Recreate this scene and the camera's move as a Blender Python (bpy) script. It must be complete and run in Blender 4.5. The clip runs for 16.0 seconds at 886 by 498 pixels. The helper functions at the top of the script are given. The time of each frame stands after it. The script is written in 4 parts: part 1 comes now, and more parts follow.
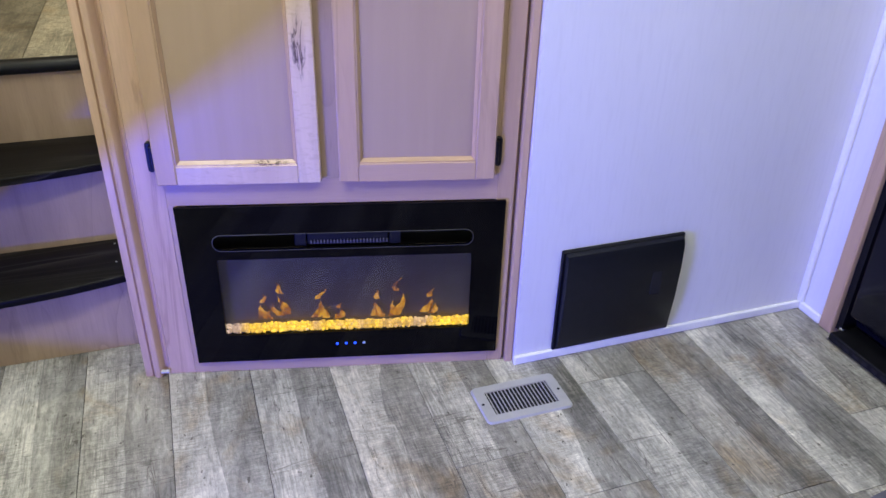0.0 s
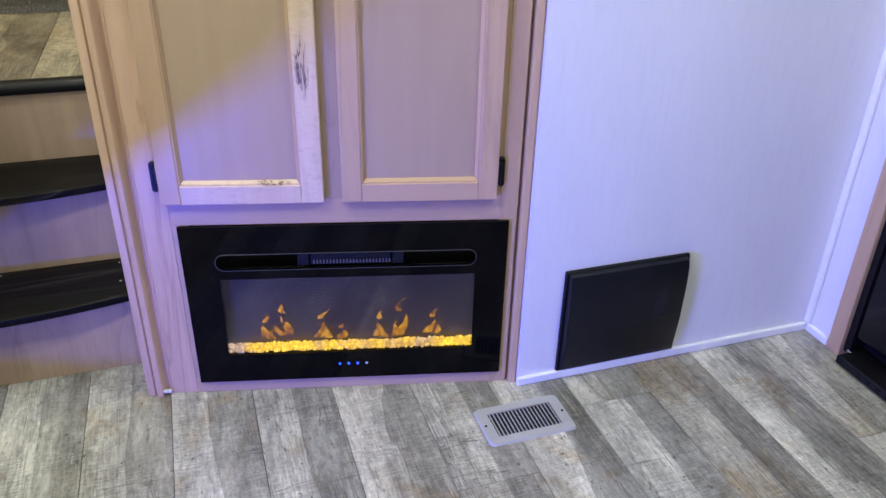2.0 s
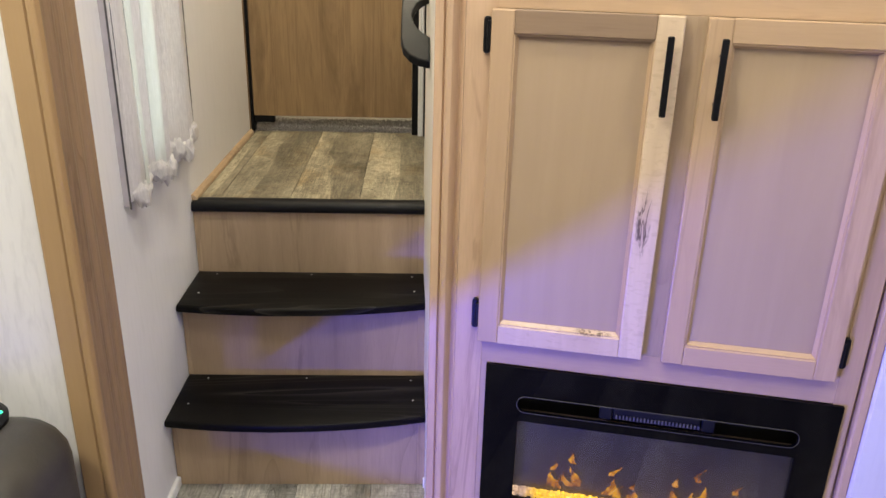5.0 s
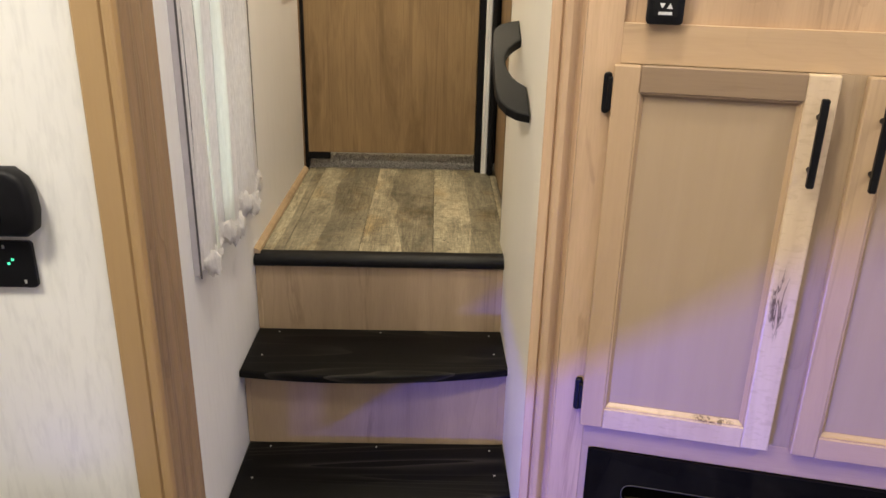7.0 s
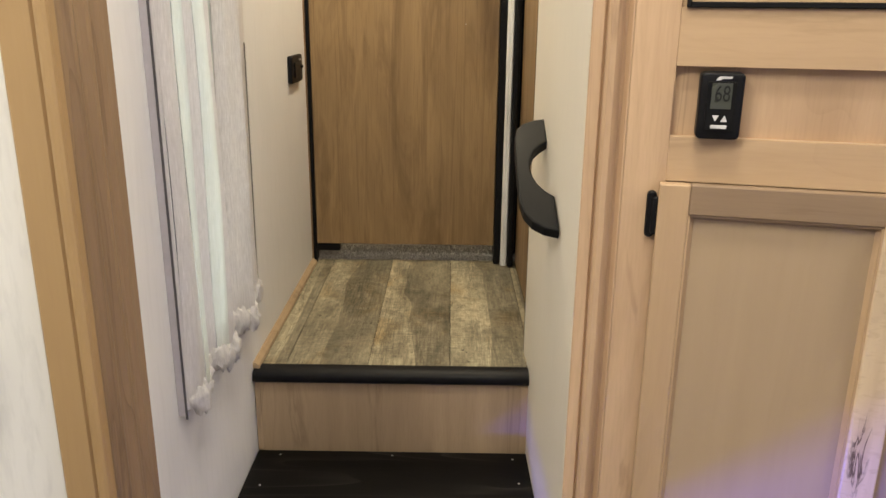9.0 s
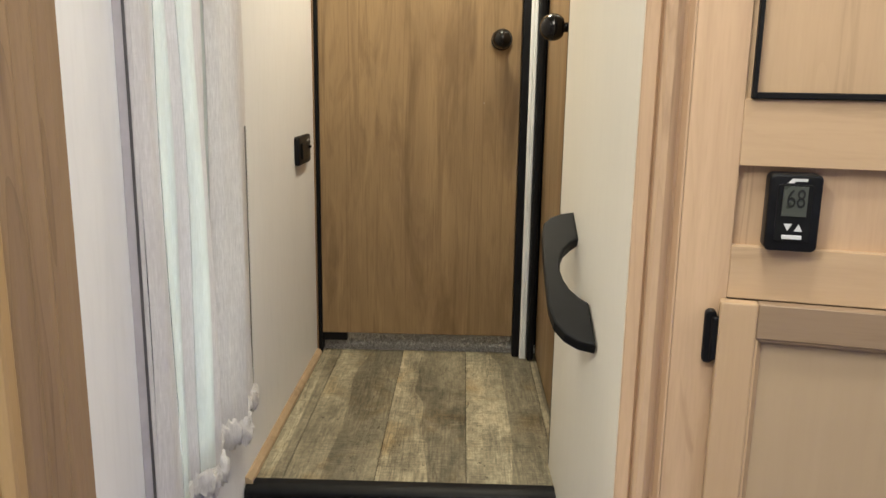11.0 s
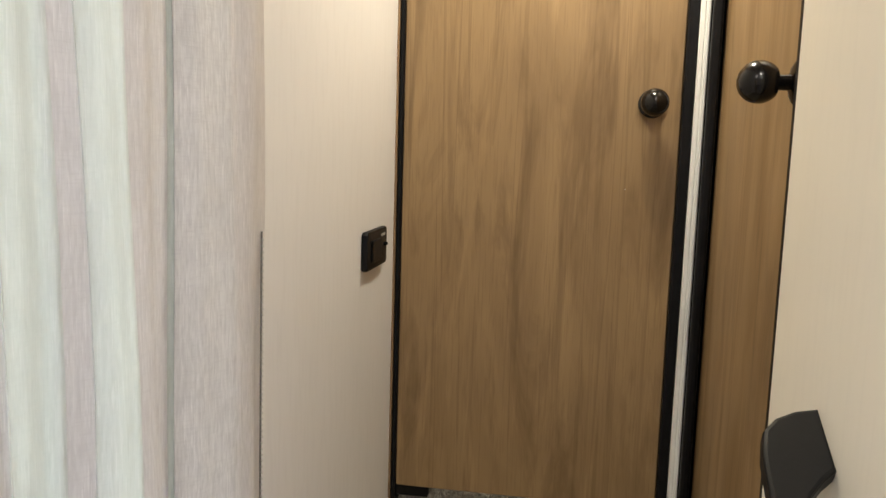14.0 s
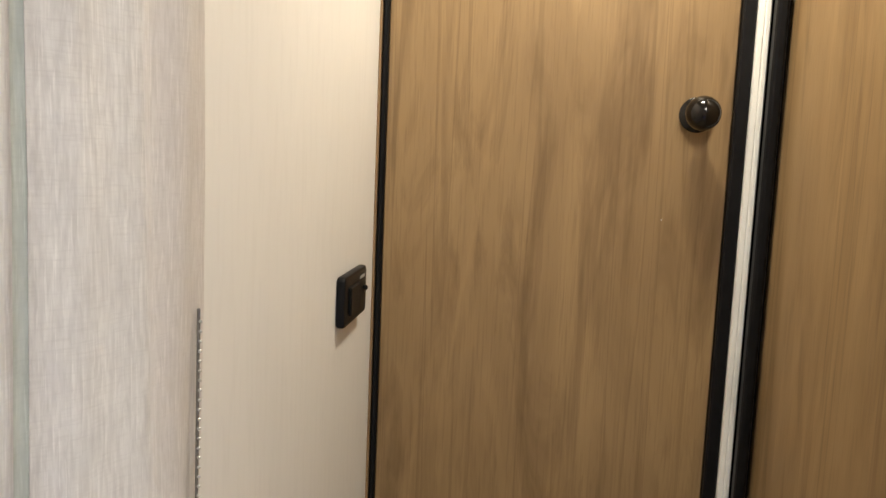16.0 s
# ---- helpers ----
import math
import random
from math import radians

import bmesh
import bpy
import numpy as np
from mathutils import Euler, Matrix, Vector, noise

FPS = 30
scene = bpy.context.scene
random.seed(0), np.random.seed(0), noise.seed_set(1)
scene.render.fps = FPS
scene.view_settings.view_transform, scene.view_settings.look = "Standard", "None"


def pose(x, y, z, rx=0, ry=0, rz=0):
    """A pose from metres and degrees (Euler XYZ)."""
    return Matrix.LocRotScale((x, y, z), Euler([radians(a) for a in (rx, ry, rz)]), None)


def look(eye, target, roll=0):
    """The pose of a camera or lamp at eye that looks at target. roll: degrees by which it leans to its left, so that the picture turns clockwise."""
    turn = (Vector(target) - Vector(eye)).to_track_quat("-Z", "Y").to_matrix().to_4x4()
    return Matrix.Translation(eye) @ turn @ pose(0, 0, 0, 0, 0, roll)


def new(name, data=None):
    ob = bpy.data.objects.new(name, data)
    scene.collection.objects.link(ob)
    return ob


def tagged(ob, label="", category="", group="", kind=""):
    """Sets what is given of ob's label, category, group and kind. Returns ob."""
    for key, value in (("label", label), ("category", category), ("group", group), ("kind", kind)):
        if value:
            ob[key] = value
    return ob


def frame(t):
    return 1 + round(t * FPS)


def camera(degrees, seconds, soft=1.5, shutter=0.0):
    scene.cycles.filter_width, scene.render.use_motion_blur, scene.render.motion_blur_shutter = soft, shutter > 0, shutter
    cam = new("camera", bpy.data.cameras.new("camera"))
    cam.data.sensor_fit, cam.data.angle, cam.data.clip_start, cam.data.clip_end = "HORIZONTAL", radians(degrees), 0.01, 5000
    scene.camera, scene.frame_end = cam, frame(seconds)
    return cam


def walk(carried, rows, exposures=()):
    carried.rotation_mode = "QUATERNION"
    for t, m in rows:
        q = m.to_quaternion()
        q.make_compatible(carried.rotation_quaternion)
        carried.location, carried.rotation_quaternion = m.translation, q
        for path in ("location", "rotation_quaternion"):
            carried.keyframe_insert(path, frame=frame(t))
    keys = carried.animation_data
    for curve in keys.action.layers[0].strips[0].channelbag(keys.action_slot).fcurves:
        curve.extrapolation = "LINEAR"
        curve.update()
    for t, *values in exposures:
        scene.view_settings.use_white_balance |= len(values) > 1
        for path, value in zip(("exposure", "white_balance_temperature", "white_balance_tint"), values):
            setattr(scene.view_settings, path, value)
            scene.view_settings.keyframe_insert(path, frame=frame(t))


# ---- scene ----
cam = camera(59.3, 16.0)
PATH = [
    (0, (0.34, -0.128, 1.291), (0.922, 1.501, 0.287), 1.6),
    (0.5, (0.345, -0.123, 1.285), (0.945, 1.502, 0.285), 1.4),
    (1, (0.348, -0.119, 1.289), (0.958, 1.499, 0.285), 1.6),
    (1.5, (0.353, -0.124, 1.288), (0.955, 1.506, 0.298), 1.5),
    (2, (0.355, -0.127, 1.294), (0.922, 1.531, 0.33), 1.4),
    (2.5, (0.347, -0.14, 1.307), (0.845, 1.567, 0.391), 1.2),
    (3, (0.33, -0.151, 1.319), (0.724, 1.609, 0.455), 1.0),
    (3.5, (0.294, -0.157, 1.327), (0.578, 1.648, 0.514), 1.2),
    (4, (0.248, -0.127, 1.338), (0.441, 1.705, 0.561), 1.4),
    (4.5, (0.192, -0.069, 1.362), (0.309, 1.778, 0.605), 1.4),
    (5, (0.121, -0.004, 1.364), (0.195, 1.855, 0.63), 1.5),
    (5.2, (0.089, 0.026, 1.373), (0.152, 1.885, 0.637), 1.4),
    (7.5, (-0.046, 0.252, 1.436), (-0.024, 2.127, 0.738), 1.2),
    (8, (-0.052, 0.317, 1.455), (-0.038, 2.205, 0.797), 0.9),
    (8.5, (-0.049, 0.375, 1.471), (-0.054, 2.277, 0.853), 0.7),
    (9, (-0.043, 0.414, 1.482), (-0.058, 2.329, 0.904), 0.6),
    (11.5, (-0.07, 0.689, 1.524), (-0.14, 2.651, 1.14), 1.1),
    (12, (-0.086, 0.801, 1.553), (-0.189, 2.765, 1.192), 1.2),
    (12.5, (-0.098, 0.902, 1.543), (-0.231, 2.87, 1.213), 1.1),
    (13, (-0.091, 1.014, 1.541), (-0.284, 2.983, 1.251), 1.7),
    (13.5, (-0.078, 1.102, 1.534), (-0.366, 3.064, 1.276), 2.2),
    (14, (-0.105, 1.214, 1.529), (-0.431, 3.171, 1.272), 1.7),
    (14.5, (-0.176, 1.382, 1.512), (-0.48, 3.344, 1.275), 1.4),
    (15, (-0.217, 1.516, 1.541), (-0.48, 3.487, 1.333), 1.2),
    (15.5, (-0.217, 1.548, 1.541), (-0.454, 3.523, 1.339), 1.6),
    (16, (-0.234, 1.544, 1.547), (-0.438, 3.52, 1.31), 2.4),
]

# The clip's own drift of exposure and white balance: seconds, stops, kelvin, tint.
LOOK = [(0.0, 0.03, 5950, 2), (3.5, 0.14, 6100, 0), (5.2, 0.20, 6800, 7), (8.0, -0.04, 7150, 8), (11.5, -0.08, 6400, 5), (13.0, -0.16, 6450, 7), (14.0, -0.2, 6500, 8), (15.5, -0.03, 6550, 8), (16.0, -0.02, 6550, 8)]
walk(cam, [(t, look(eye, target, roll)) for t, eye, target, roll in PATH], LOOK)

# ---- world and lights ----
world = bpy.data.worlds.new("world")
scene.world = world
world.use_nodes = True
world.node_tree.nodes["Background"].inputs[0].default_value = (0.8, 0.9, 1.0, 1)
world.node_tree.nodes["Background"].inputs[1].default_value = 0.3


def area(name, place, target, w, h, watts, colour):
    lamp = bpy.data.lights.new(name, "AREA")
    lamp.shape, lamp.size, lamp.size_y, lamp.energy, lamp.color = "RECTANGLE", w, h, watts, colour
    ob = new(name, lamp)
    ob.matrix_world = look(place, target)
    return ob


WARM = (1.0, 0.90, 0.71)
# Living, rear, seat and stairs lights are unseen fills, added for brightness.
area("ceiling_lamp_living", (1.60, 0.30, 2.56), (1.60, 0.301, 0), 0.35, 0.35, 20, (1.0, 0.95, 0.87))
area("ceiling_lamp_cabinet", (0.10, 0.50, 2.56), (0.10, 0.501, 0), 0.2, 0.2, 8, (1.0, 0.95, 0.87))
area("ceiling_lamp_rear", (0.1, -0.9, 2.56), (0.1, -0.899, 0), 0.35, 0.35, 4, (1.0, 0.95, 0.87))
area("ceiling_lamp_seat", (-0.95, 0.25, 2.56), (-0.95, 0.251, 0), 0.35, 0.35, 34, (1.0, 0.95, 0.87))
area("ceiling_lamp_stairs", (0.08, 1.15, 2.56), (0.08, 1.151, 0), 0.2, 0.2, 13, (1.0, 0.94, 0.84))
area("ceiling_lamp_landing", (-0.07, 2.66, 2.385), (-0.07, 2.661, 0), 0.10, 0.10, 12, WARM)
area("ceiling_lamp_bedroom", (-0.15, 3.4, 2.5), (-0.15, 3.401, 0), 0.2, 0.2, 9, WARM)
area("seat_led_strip", (-0.46, 0.36, 0.157), (0.6, 0.361, 0.40), 0.5, 0.009, 50, (0.045, 0.06, 1.0))
area("window_daylight", (-0.62, 1.855, 1.41), (0.0, 1.856, 1.41), 0.40, 0.95, 5, (0.90, 1.0, 0.96))


# ---- materials ----
class Nodes:
    """A short way to write a node material."""

    def __init__(self, name, rough=0.5, metal=0.0, spec=0.5):
        self.m = bpy.data.materials.new(name)
        self.m.use_nodes = True
        self.t = self.m.node_tree
        self.b = self.t.nodes["Principled BSDF"]
        self.b.inputs["Roughness"].default_value = rough
        self.b.inputs["Metallic"].default_value = metal
        self.b.inputs["Specular IOR Level"].default_value = spec

    def node(self, kind, **values):
        n = self.t.nodes.new(kind)
        for k, v in values.items():
            n.inputs[k].default_value = v
        return n

    def link(self, a, b):
        self.t.links.new(a, b)

    def coord(self, scale, vary=True):
        tc = self.node("ShaderNodeTexCoord")
        mp = self.node("ShaderNodeMapping")
        mp.inputs["Scale"].default_value = scale
        out = tc.outputs["Object"]
        if vary:
            oi = self.node("ShaderNodeObjectInfo")
            mul = self.node("ShaderNodeVectorMath")
            mul.operation = "SCALE"
            mul.inputs[0].default_value = (13.7, 29.3, 17.9)
            self.link(oi.outputs["Random"], mul.inputs["Scale"])
            add = self.node("ShaderNodeVectorMath")
            self.link(out, add.inputs[0])
            self.link(mul.outputs[0], add.inputs[1])
            out = add.outputs[0]
        self.link(out, mp.inputs[0])
        return mp.outputs[0]

    def noise(self, vec, scale, detail=3.0, distort=0.0, rough=0.55):
        n = self.node("ShaderNodeTexNoise", Scale=scale, Detail=detail, Distortion=distort, Roughness=rough)
        self.link(vec, n.inputs["Vector"])
        return n.outputs["Fac"]

    def ramp(self, fac, *stops):
        r = self.node("ShaderNodeValToRGB")
        e = r.color_ramp.elements
        while len(e) < len(stops):
            e.new(0.5)
        for el, (p, c) in zip(e, stops):
            el.position = p
            el.color = (c, c, c, 1) if isinstance(c, (int, float)) else (*c, 1)
        self.link(fac, r.inputs[0])
        return r.outputs[0]

    def mix(self, fac, a, b, mode="MIX"):
        m = self.node("ShaderNodeMix")
        m.data_type, m.blend_type = "RGBA", mode
        for sock, v in ((m.inputs["Factor"], fac), (m.inputs["A"], a), (m.inputs["B"], b)):
            pick = sock
            if sock.name in ("A", "B"):
                pick = [i for i in m.inputs if i.name == sock.name and i.type == "RGBA"][0]
            if isinstance(v, (int, float)):
                pick.default_value = v
            elif isinstance(v, tuple):
                pick.default_value = (*v, 1)
            else:
                self.link(v, pick)
        return [o for o in m.outputs if o.type == "RGBA"][0]

    def colour(self, out):
        self.link(out, self.b.inputs["Base Color"])

    def rough(self, out):
        self.link(out, self.b.inputs["Roughness"])

    def bump(self, fac, strength, dist=0.002):
        n = self.node("ShaderNodeBump", Strength=strength, Distance=dist)
        self.link(fac, n.inputs["Height"])
        self.link(n.outputs[0], self.b.inputs["Normal"])


def wood(name, light, dark, axis="z", rough=0.42, veins=0.35, streak=14.0, fine=0.18, cloud=0.35, spec=0.4, rings=0.0, count=9.0, line_width=0.07, ring_colour=None):
    k = Nodes(name, rough, 0.0, spec)
    thin = {"x": (0.07, 1, 1), "y": (1, 0.07, 1), "z": (1, 1, 0.07)}[axis]
    v = k.coord(thin)
    soft = k.ramp(k.noise(v, streak, 4, 1.2), (0.3, 0.0), (0.72, 1.0))
    big = k.ramp(k.noise(v, streak * 0.3, 2, 0.6), (0.35, 0.0), (0.7, 1.0))
    mid = tuple((a * 1.3 + b * 0.7) / 2 for a, b in zip(light, dark))
    c = k.mix(soft, light, mid)
    c = k.mix(k.mix(1.0, big, (cloud, cloud, cloud), "MULTIPLY"), c, tuple(0.35 * a + 0.65 * b for a, b in zip(light, dark)))
    vein = k.ramp(k.noise(v, streak * 0.55, 5, 2.6, 0.6), (0.58, 0.0), (0.63, 1.0), (0.66, 0.0))
    c = k.mix(k.mix(1.0, vein, (veins, veins, veins), "MULTIPLY"), c, dark)
    if rings:
        wide = {"x": (0.11, 1, 1), "y": (1, 0.11, 1), "z": (1, 1, 0.11)}[axis]
        many = k.node("ShaderNodeMath")
        many.operation = "MULTIPLY"
        many.inputs[1].default_value = count
        k.link(k.noise(k.coord(wide), 5.0, 2, 0.9), many.inputs[0])
        part_of = k.node("ShaderNodeMath")
        part_of.operation = "FRACT"
        k.link(many.outputs[0], part_of.inputs[0])
        line = k.ramp(part_of.outputs[0], (0.0, 1.0), (line_width, 0.35), (line_width + 0.23, 0.0), (0.93, 0.0))
        fade = k.ramp(k.noise(v, 6, 2), (0.4, 0.0), (0.62, rings))
        c = k.mix(k.mix(1.0, line, fade, "MULTIPLY"), c, ring_colour or dark)
    pores = k.noise(v, 260, 3)
    c = k.mix(k.mix(1.0, k.ramp(pores, (0.45, 0.0), (0.8, 1.0)), (fine, fine, fine), "MULTIPLY"), c, dark)
    k.colour(c)
    k.rough(k.ramp(soft, (0.0, rough - 0.05), (1.0, rough + 0.08)))
    k.bump(pores, 0.12, 0.001)
    return k.m


def plain(name, colour, rough=0.5, metal=0.0, wear=0.25, scale=40, bump=0.1, coat=0.0, spec=0.5):
    k = Nodes(name, rough, metal, spec)
    v = k.coord((1, 1, 1))
    n = k.noise(v, scale, 4)
    c = k.mix(k.ramp(n, (0.3, 0.0), (0.75, 1.0)), colour, tuple(a * (1 - wear) for a in colour))
    k.colour(c)
    k.rough(k.ramp(k.noise(v, scale * 0.2, 3), (0.3, max(rough - 0.06, 0.02)), (0.7, min(rough + 0.08, 1))))
    if bump:
        k.bump(k.noise(v, scale * 5, 2), bump, 0.001)
    k.b.inputs["Coat Weight"].default_value = coat
    return k.m


def glow(name, colour, strength):
    k = Nodes(name)
    k.b.inputs["Base Color"].default_value = (*colour, 1)
    k.b.inputs["Emission Color"].default_value = (*colour, 1)
    k.b.inputs["Emission Strength"].default_value = strength
    return k.m


def plank_material(name, shade):
    """Weathered grey oak print: pale boards with soft dark streaks, crossed saw marks, brown stains and specks."""
    k = Nodes(name, 0.5)
    tone = lambda q: tuple(a * f for a, f in zip(q, shade))
    oi = k.node("ShaderNodeObjectInfo")
    deep = tone((0.070, 0.060, 0.047))
    steps = ((0.0, (1.0, 0.965, 0.85)), (0.25, (0.78, 0.74, 0.64)), (0.5, (1.0, 0.975, 0.87)), (0.75, (0.84, 0.79, 0.68)), (1.0, (0.93, 0.885, 0.77)))
    c = k.ramp(oi.outputs["Random"], *[(p, tone(q)) for p, q in steps])

    def darken(c, fac, *stops, by=1.0):
        return k.mix(by, c, k.ramp(fac, *stops), "MULTIPLY")

    # Soft long streaks, and a darker band that leans on one long edge.
    streak = k.noise(k.coord((1, 0.16, 1)), 11, 3, 0.5, 0.5)
    c = darken(c, streak, (0.42, 1.0), (0.74, 0.50))
    tc = k.node("ShaderNodeTexCoord")
    sep = k.node("ShaderNodeSeparateXYZ")
    k.link(tc.outputs["Generated"], sep.inputs[0])
    wander = k.node("ShaderNodeMath")
    wander.operation = "MULTIPLY_ADD"
    wander.inputs[1].default_value = 1.0
    k.link(k.noise(k.coord((1, 0.2, 1)), 6, 2, 0.4), wander.inputs[0])
    k.link(sep.outputs["X"], wander.inputs[2])
    c = darken(c, wander.outputs[0], (0.36, 0.80), (0.62, 1.0), (1.24, 1.0), (1.62, 0.62))
    stain = k.noise(k.coord((1, 0.8, 1)), 6.5, 4, 0.6, 0.6)
    c = darken(c, stain, (0.53, 1.0), (0.70, (0.80, 0.68, 0.52)))
    haze = k.noise(k.coord((1, 0.55, 1)), 18, 5, 0.8, 0.65)
    c = darken(c, haze, (0.34, 1.0), (0.70, 0.62))
    # Fine long grain, bolder in some zones, and saw marks across it.
    fine = k.noise(k.coord((1, 0.05, 1)), 200, 4, 0.4, 0.65)
    zone = k.ramp(k.noise(k.coord((1, 0.22, 1)), 9, 2), (0.40, 0.35), (0.64, 1.0))
    c = darken(c, fine, (0.38, 1.0), (0.64, 0.46), by=zone)
    saw = k.noise(k.coord((0.14, 1, 1)), 230, 4, 0.5, 0.65)
    patch = k.ramp(k.noise(k.coord((1, 0.7, 1)), 8, 2), (0.38, 0.25), (0.60, 1.0))
    c = darken(c, saw, (0.38, 1.0), (0.66, 0.55), by=patch)
    fleck = k.noise(k.coord((1, 0.35, 1)), 110, 4, 0.6, 0.7)
    c = darken(c, fleck, (0.36, 1.0), (0.68, 0.58))
    crack = k.noise(k.coord((1, 0.08, 1)), 24, 5, 1.0)
    c = k.mix(k.ramp(crack, (0.625, 0.0), (0.635, 0.8), (0.65, 0.0)), c, deep)
    across = k.noise(k.coord((0.05, 1, 1)), 11, 3, 0.3)
    c = k.mix(k.ramp(across, (0.640, 0.0), (0.645, 0.75), (0.652, 0.0)), c, deep)
    speck = k.noise(k.coord((1, 0.6, 1)), 75, 3)
    c = k.mix(k.ramp(speck, (0.68, 0.0), (0.72, 0.85)), c, deep)
    k.colour(c)
    k.rough(k.ramp(haze, (0.3, 0.48), (0.7, 0.6)))
    k.bump(fine, 0.3, 0.001)
    return k.m


def wall_material(name, colour, flecks, long=0.12):
    """Vinyl wallboard with a faint vertical linen print."""
    k = Nodes(name, 0.55)
    v = k.coord((1, 1, long), False)
    n = k.noise(v, 90, 4, 0.3)
    big = k.noise(k.coord((1, 1, 0.4), False), 5, 3)
    c = k.mix(k.ramp(n, (0.48, 0.0), (0.7, flecks)), colour, tuple(a * 0.72 for a in colour))
    c = k.mix(k.ramp(big, (0.35, 0.0), (0.7, 0.25)), c, tuple(a * 0.86 for a in colour))
    k.colour(c)
    k.bump(n, 0.15, 0.001)
    return k.m


def fuzzy(name, light, dark, scale):
    k = Nodes(name, 0.95)
    v = k.coord((1, 1, 1))
    n = k.noise(v, scale, 5, 0.6, 0.7)
    k.colour(k.ramp(n, (0.35, dark), (0.62, light)))
    k.bump(n, 0.8, 0.004)
    k.b.inputs["Sheen Weight"].default_value = 0.3
    return k.m


def linen(name, light, dark, pass_light):
    """Woven cloth that lets some daylight through."""
    k = Nodes(name, 0.9)
    v = k.coord((1, 1, 0.14), False)
    n = k.noise(v, 330, 5, 0.4)
    w = k.noise(k.coord((1, 1, 0.5), False), 14, 3)
    c = k.mix(k.ramp(n, (0.36, 0.0), (0.66, 0.6)), light, dark)
    th = k.noise(k.coord((1, 1, 0.05), False), 560, 2)
    c = k.mix(k.ramp(th, (0.58, 0.0), (0.68, 0.45)), c, tuple(min(1, a * 1.25) for a in light))
    c = k.mix(k.ramp(w, (0.4, 0.0), (0.7, 0.3)), c, dark)
    weft = k.noise(k.coord((0.08, 0.08, 1), False), 700, 3)
    c = k.mix(k.ramp(weft, (0.5, 0.0), (0.7, 0.3)), c, dark)
    slub = k.noise(k.coord((1, 1, 0.07), False), 320, 5, 0.4, 0.7)
    c = k.mix(k.ramp(slub, (0.5, 0.0), (0.70, 0.3)), c, tuple(min(1, a * 1.18) for a in light))
    k.colour(c)
    k.bump(n, 0.35, 0.0015)
    tr = k.node("ShaderNodeBsdfTranslucent")
    k.link(c, tr.inputs["Color"])
    mx = k.node("ShaderNodeMixShader", Fac=pass_light)
    k.link(k.b.outputs[0], mx.inputs[1])
    k.link(tr.outputs[0], mx.inputs[2])
    k.link(mx.outputs[0], k.t.nodes["Material Output"].inputs[0])
    return k.m


def pane_material(name):
    k = Nodes(name, 0.02)
    clear = k.node("ShaderNodeBsdfTransparent")
    clear.inputs[0].default_value = (0.72, 0.72, 0.76, 1)
    gloss = k.node("ShaderNodeBsdfGlossy", Roughness=0.03)
    fr = k.node("ShaderNodeFresnel", IOR=1.5)
    mx = k.node("ShaderNodeMixShader")
    k.link(fr.outputs[0], mx.inputs[0])
    k.link(clear.outputs[0], mx.inputs[1])
    k.link(gloss.outputs[0], mx.inputs[2])
    k.link(mx.outputs[0], k.t.nodes["Material Output"].inputs[0])
    return k.m


def ember_material(name, power):
    """Clear crystals lit from below: gold in patches, pale between them and at the cool end."""
    k = Nodes(name, 0.22)
    k.b.inputs["Base Color"].default_value = (0.30, 0.20, 0.09, 1)
    tc = k.node("ShaderNodeTexCoord")
    sep = k.node("ShaderNodeSeparateXYZ")
    k.link(tc.outputs["Object"], sep.inputs[0])
    cool = k.ramp(sep.outputs["X"], (0.10, 0.30), (0.22, 0.0))
    n = k.noise(k.coord((1, 0.3, 0.3), False), 13, 2)
    less = k.node("ShaderNodeMath")
    less.operation = "SUBTRACT"
    k.link(n, less.inputs[0])
    k.link(cool, less.inputs[1])
    c = k.ramp(less.outputs[0], (0.26, (0.95, 0.62, 0.36)), (0.38, (1.0, 0.56, 0.07)), (0.47, (1.0, 0.57, 0.0)))
    k.link(c, k.b.inputs["Emission Color"])
    geo = k.node("ShaderNodeNewGeometry")
    each = k.ramp(geo.outputs["Random Per Island"], (0.0, 0.45), (1.0, 1.2))
    k.link(k.mix(1.0, k.ramp(less.outputs[0], (0.2, 0.8 * power), (0.38, 1.1 * power), (0.55, 1.7 * power)), each, "MULTIPLY"), k.b.inputs["Emission Strength"])
    return k.m


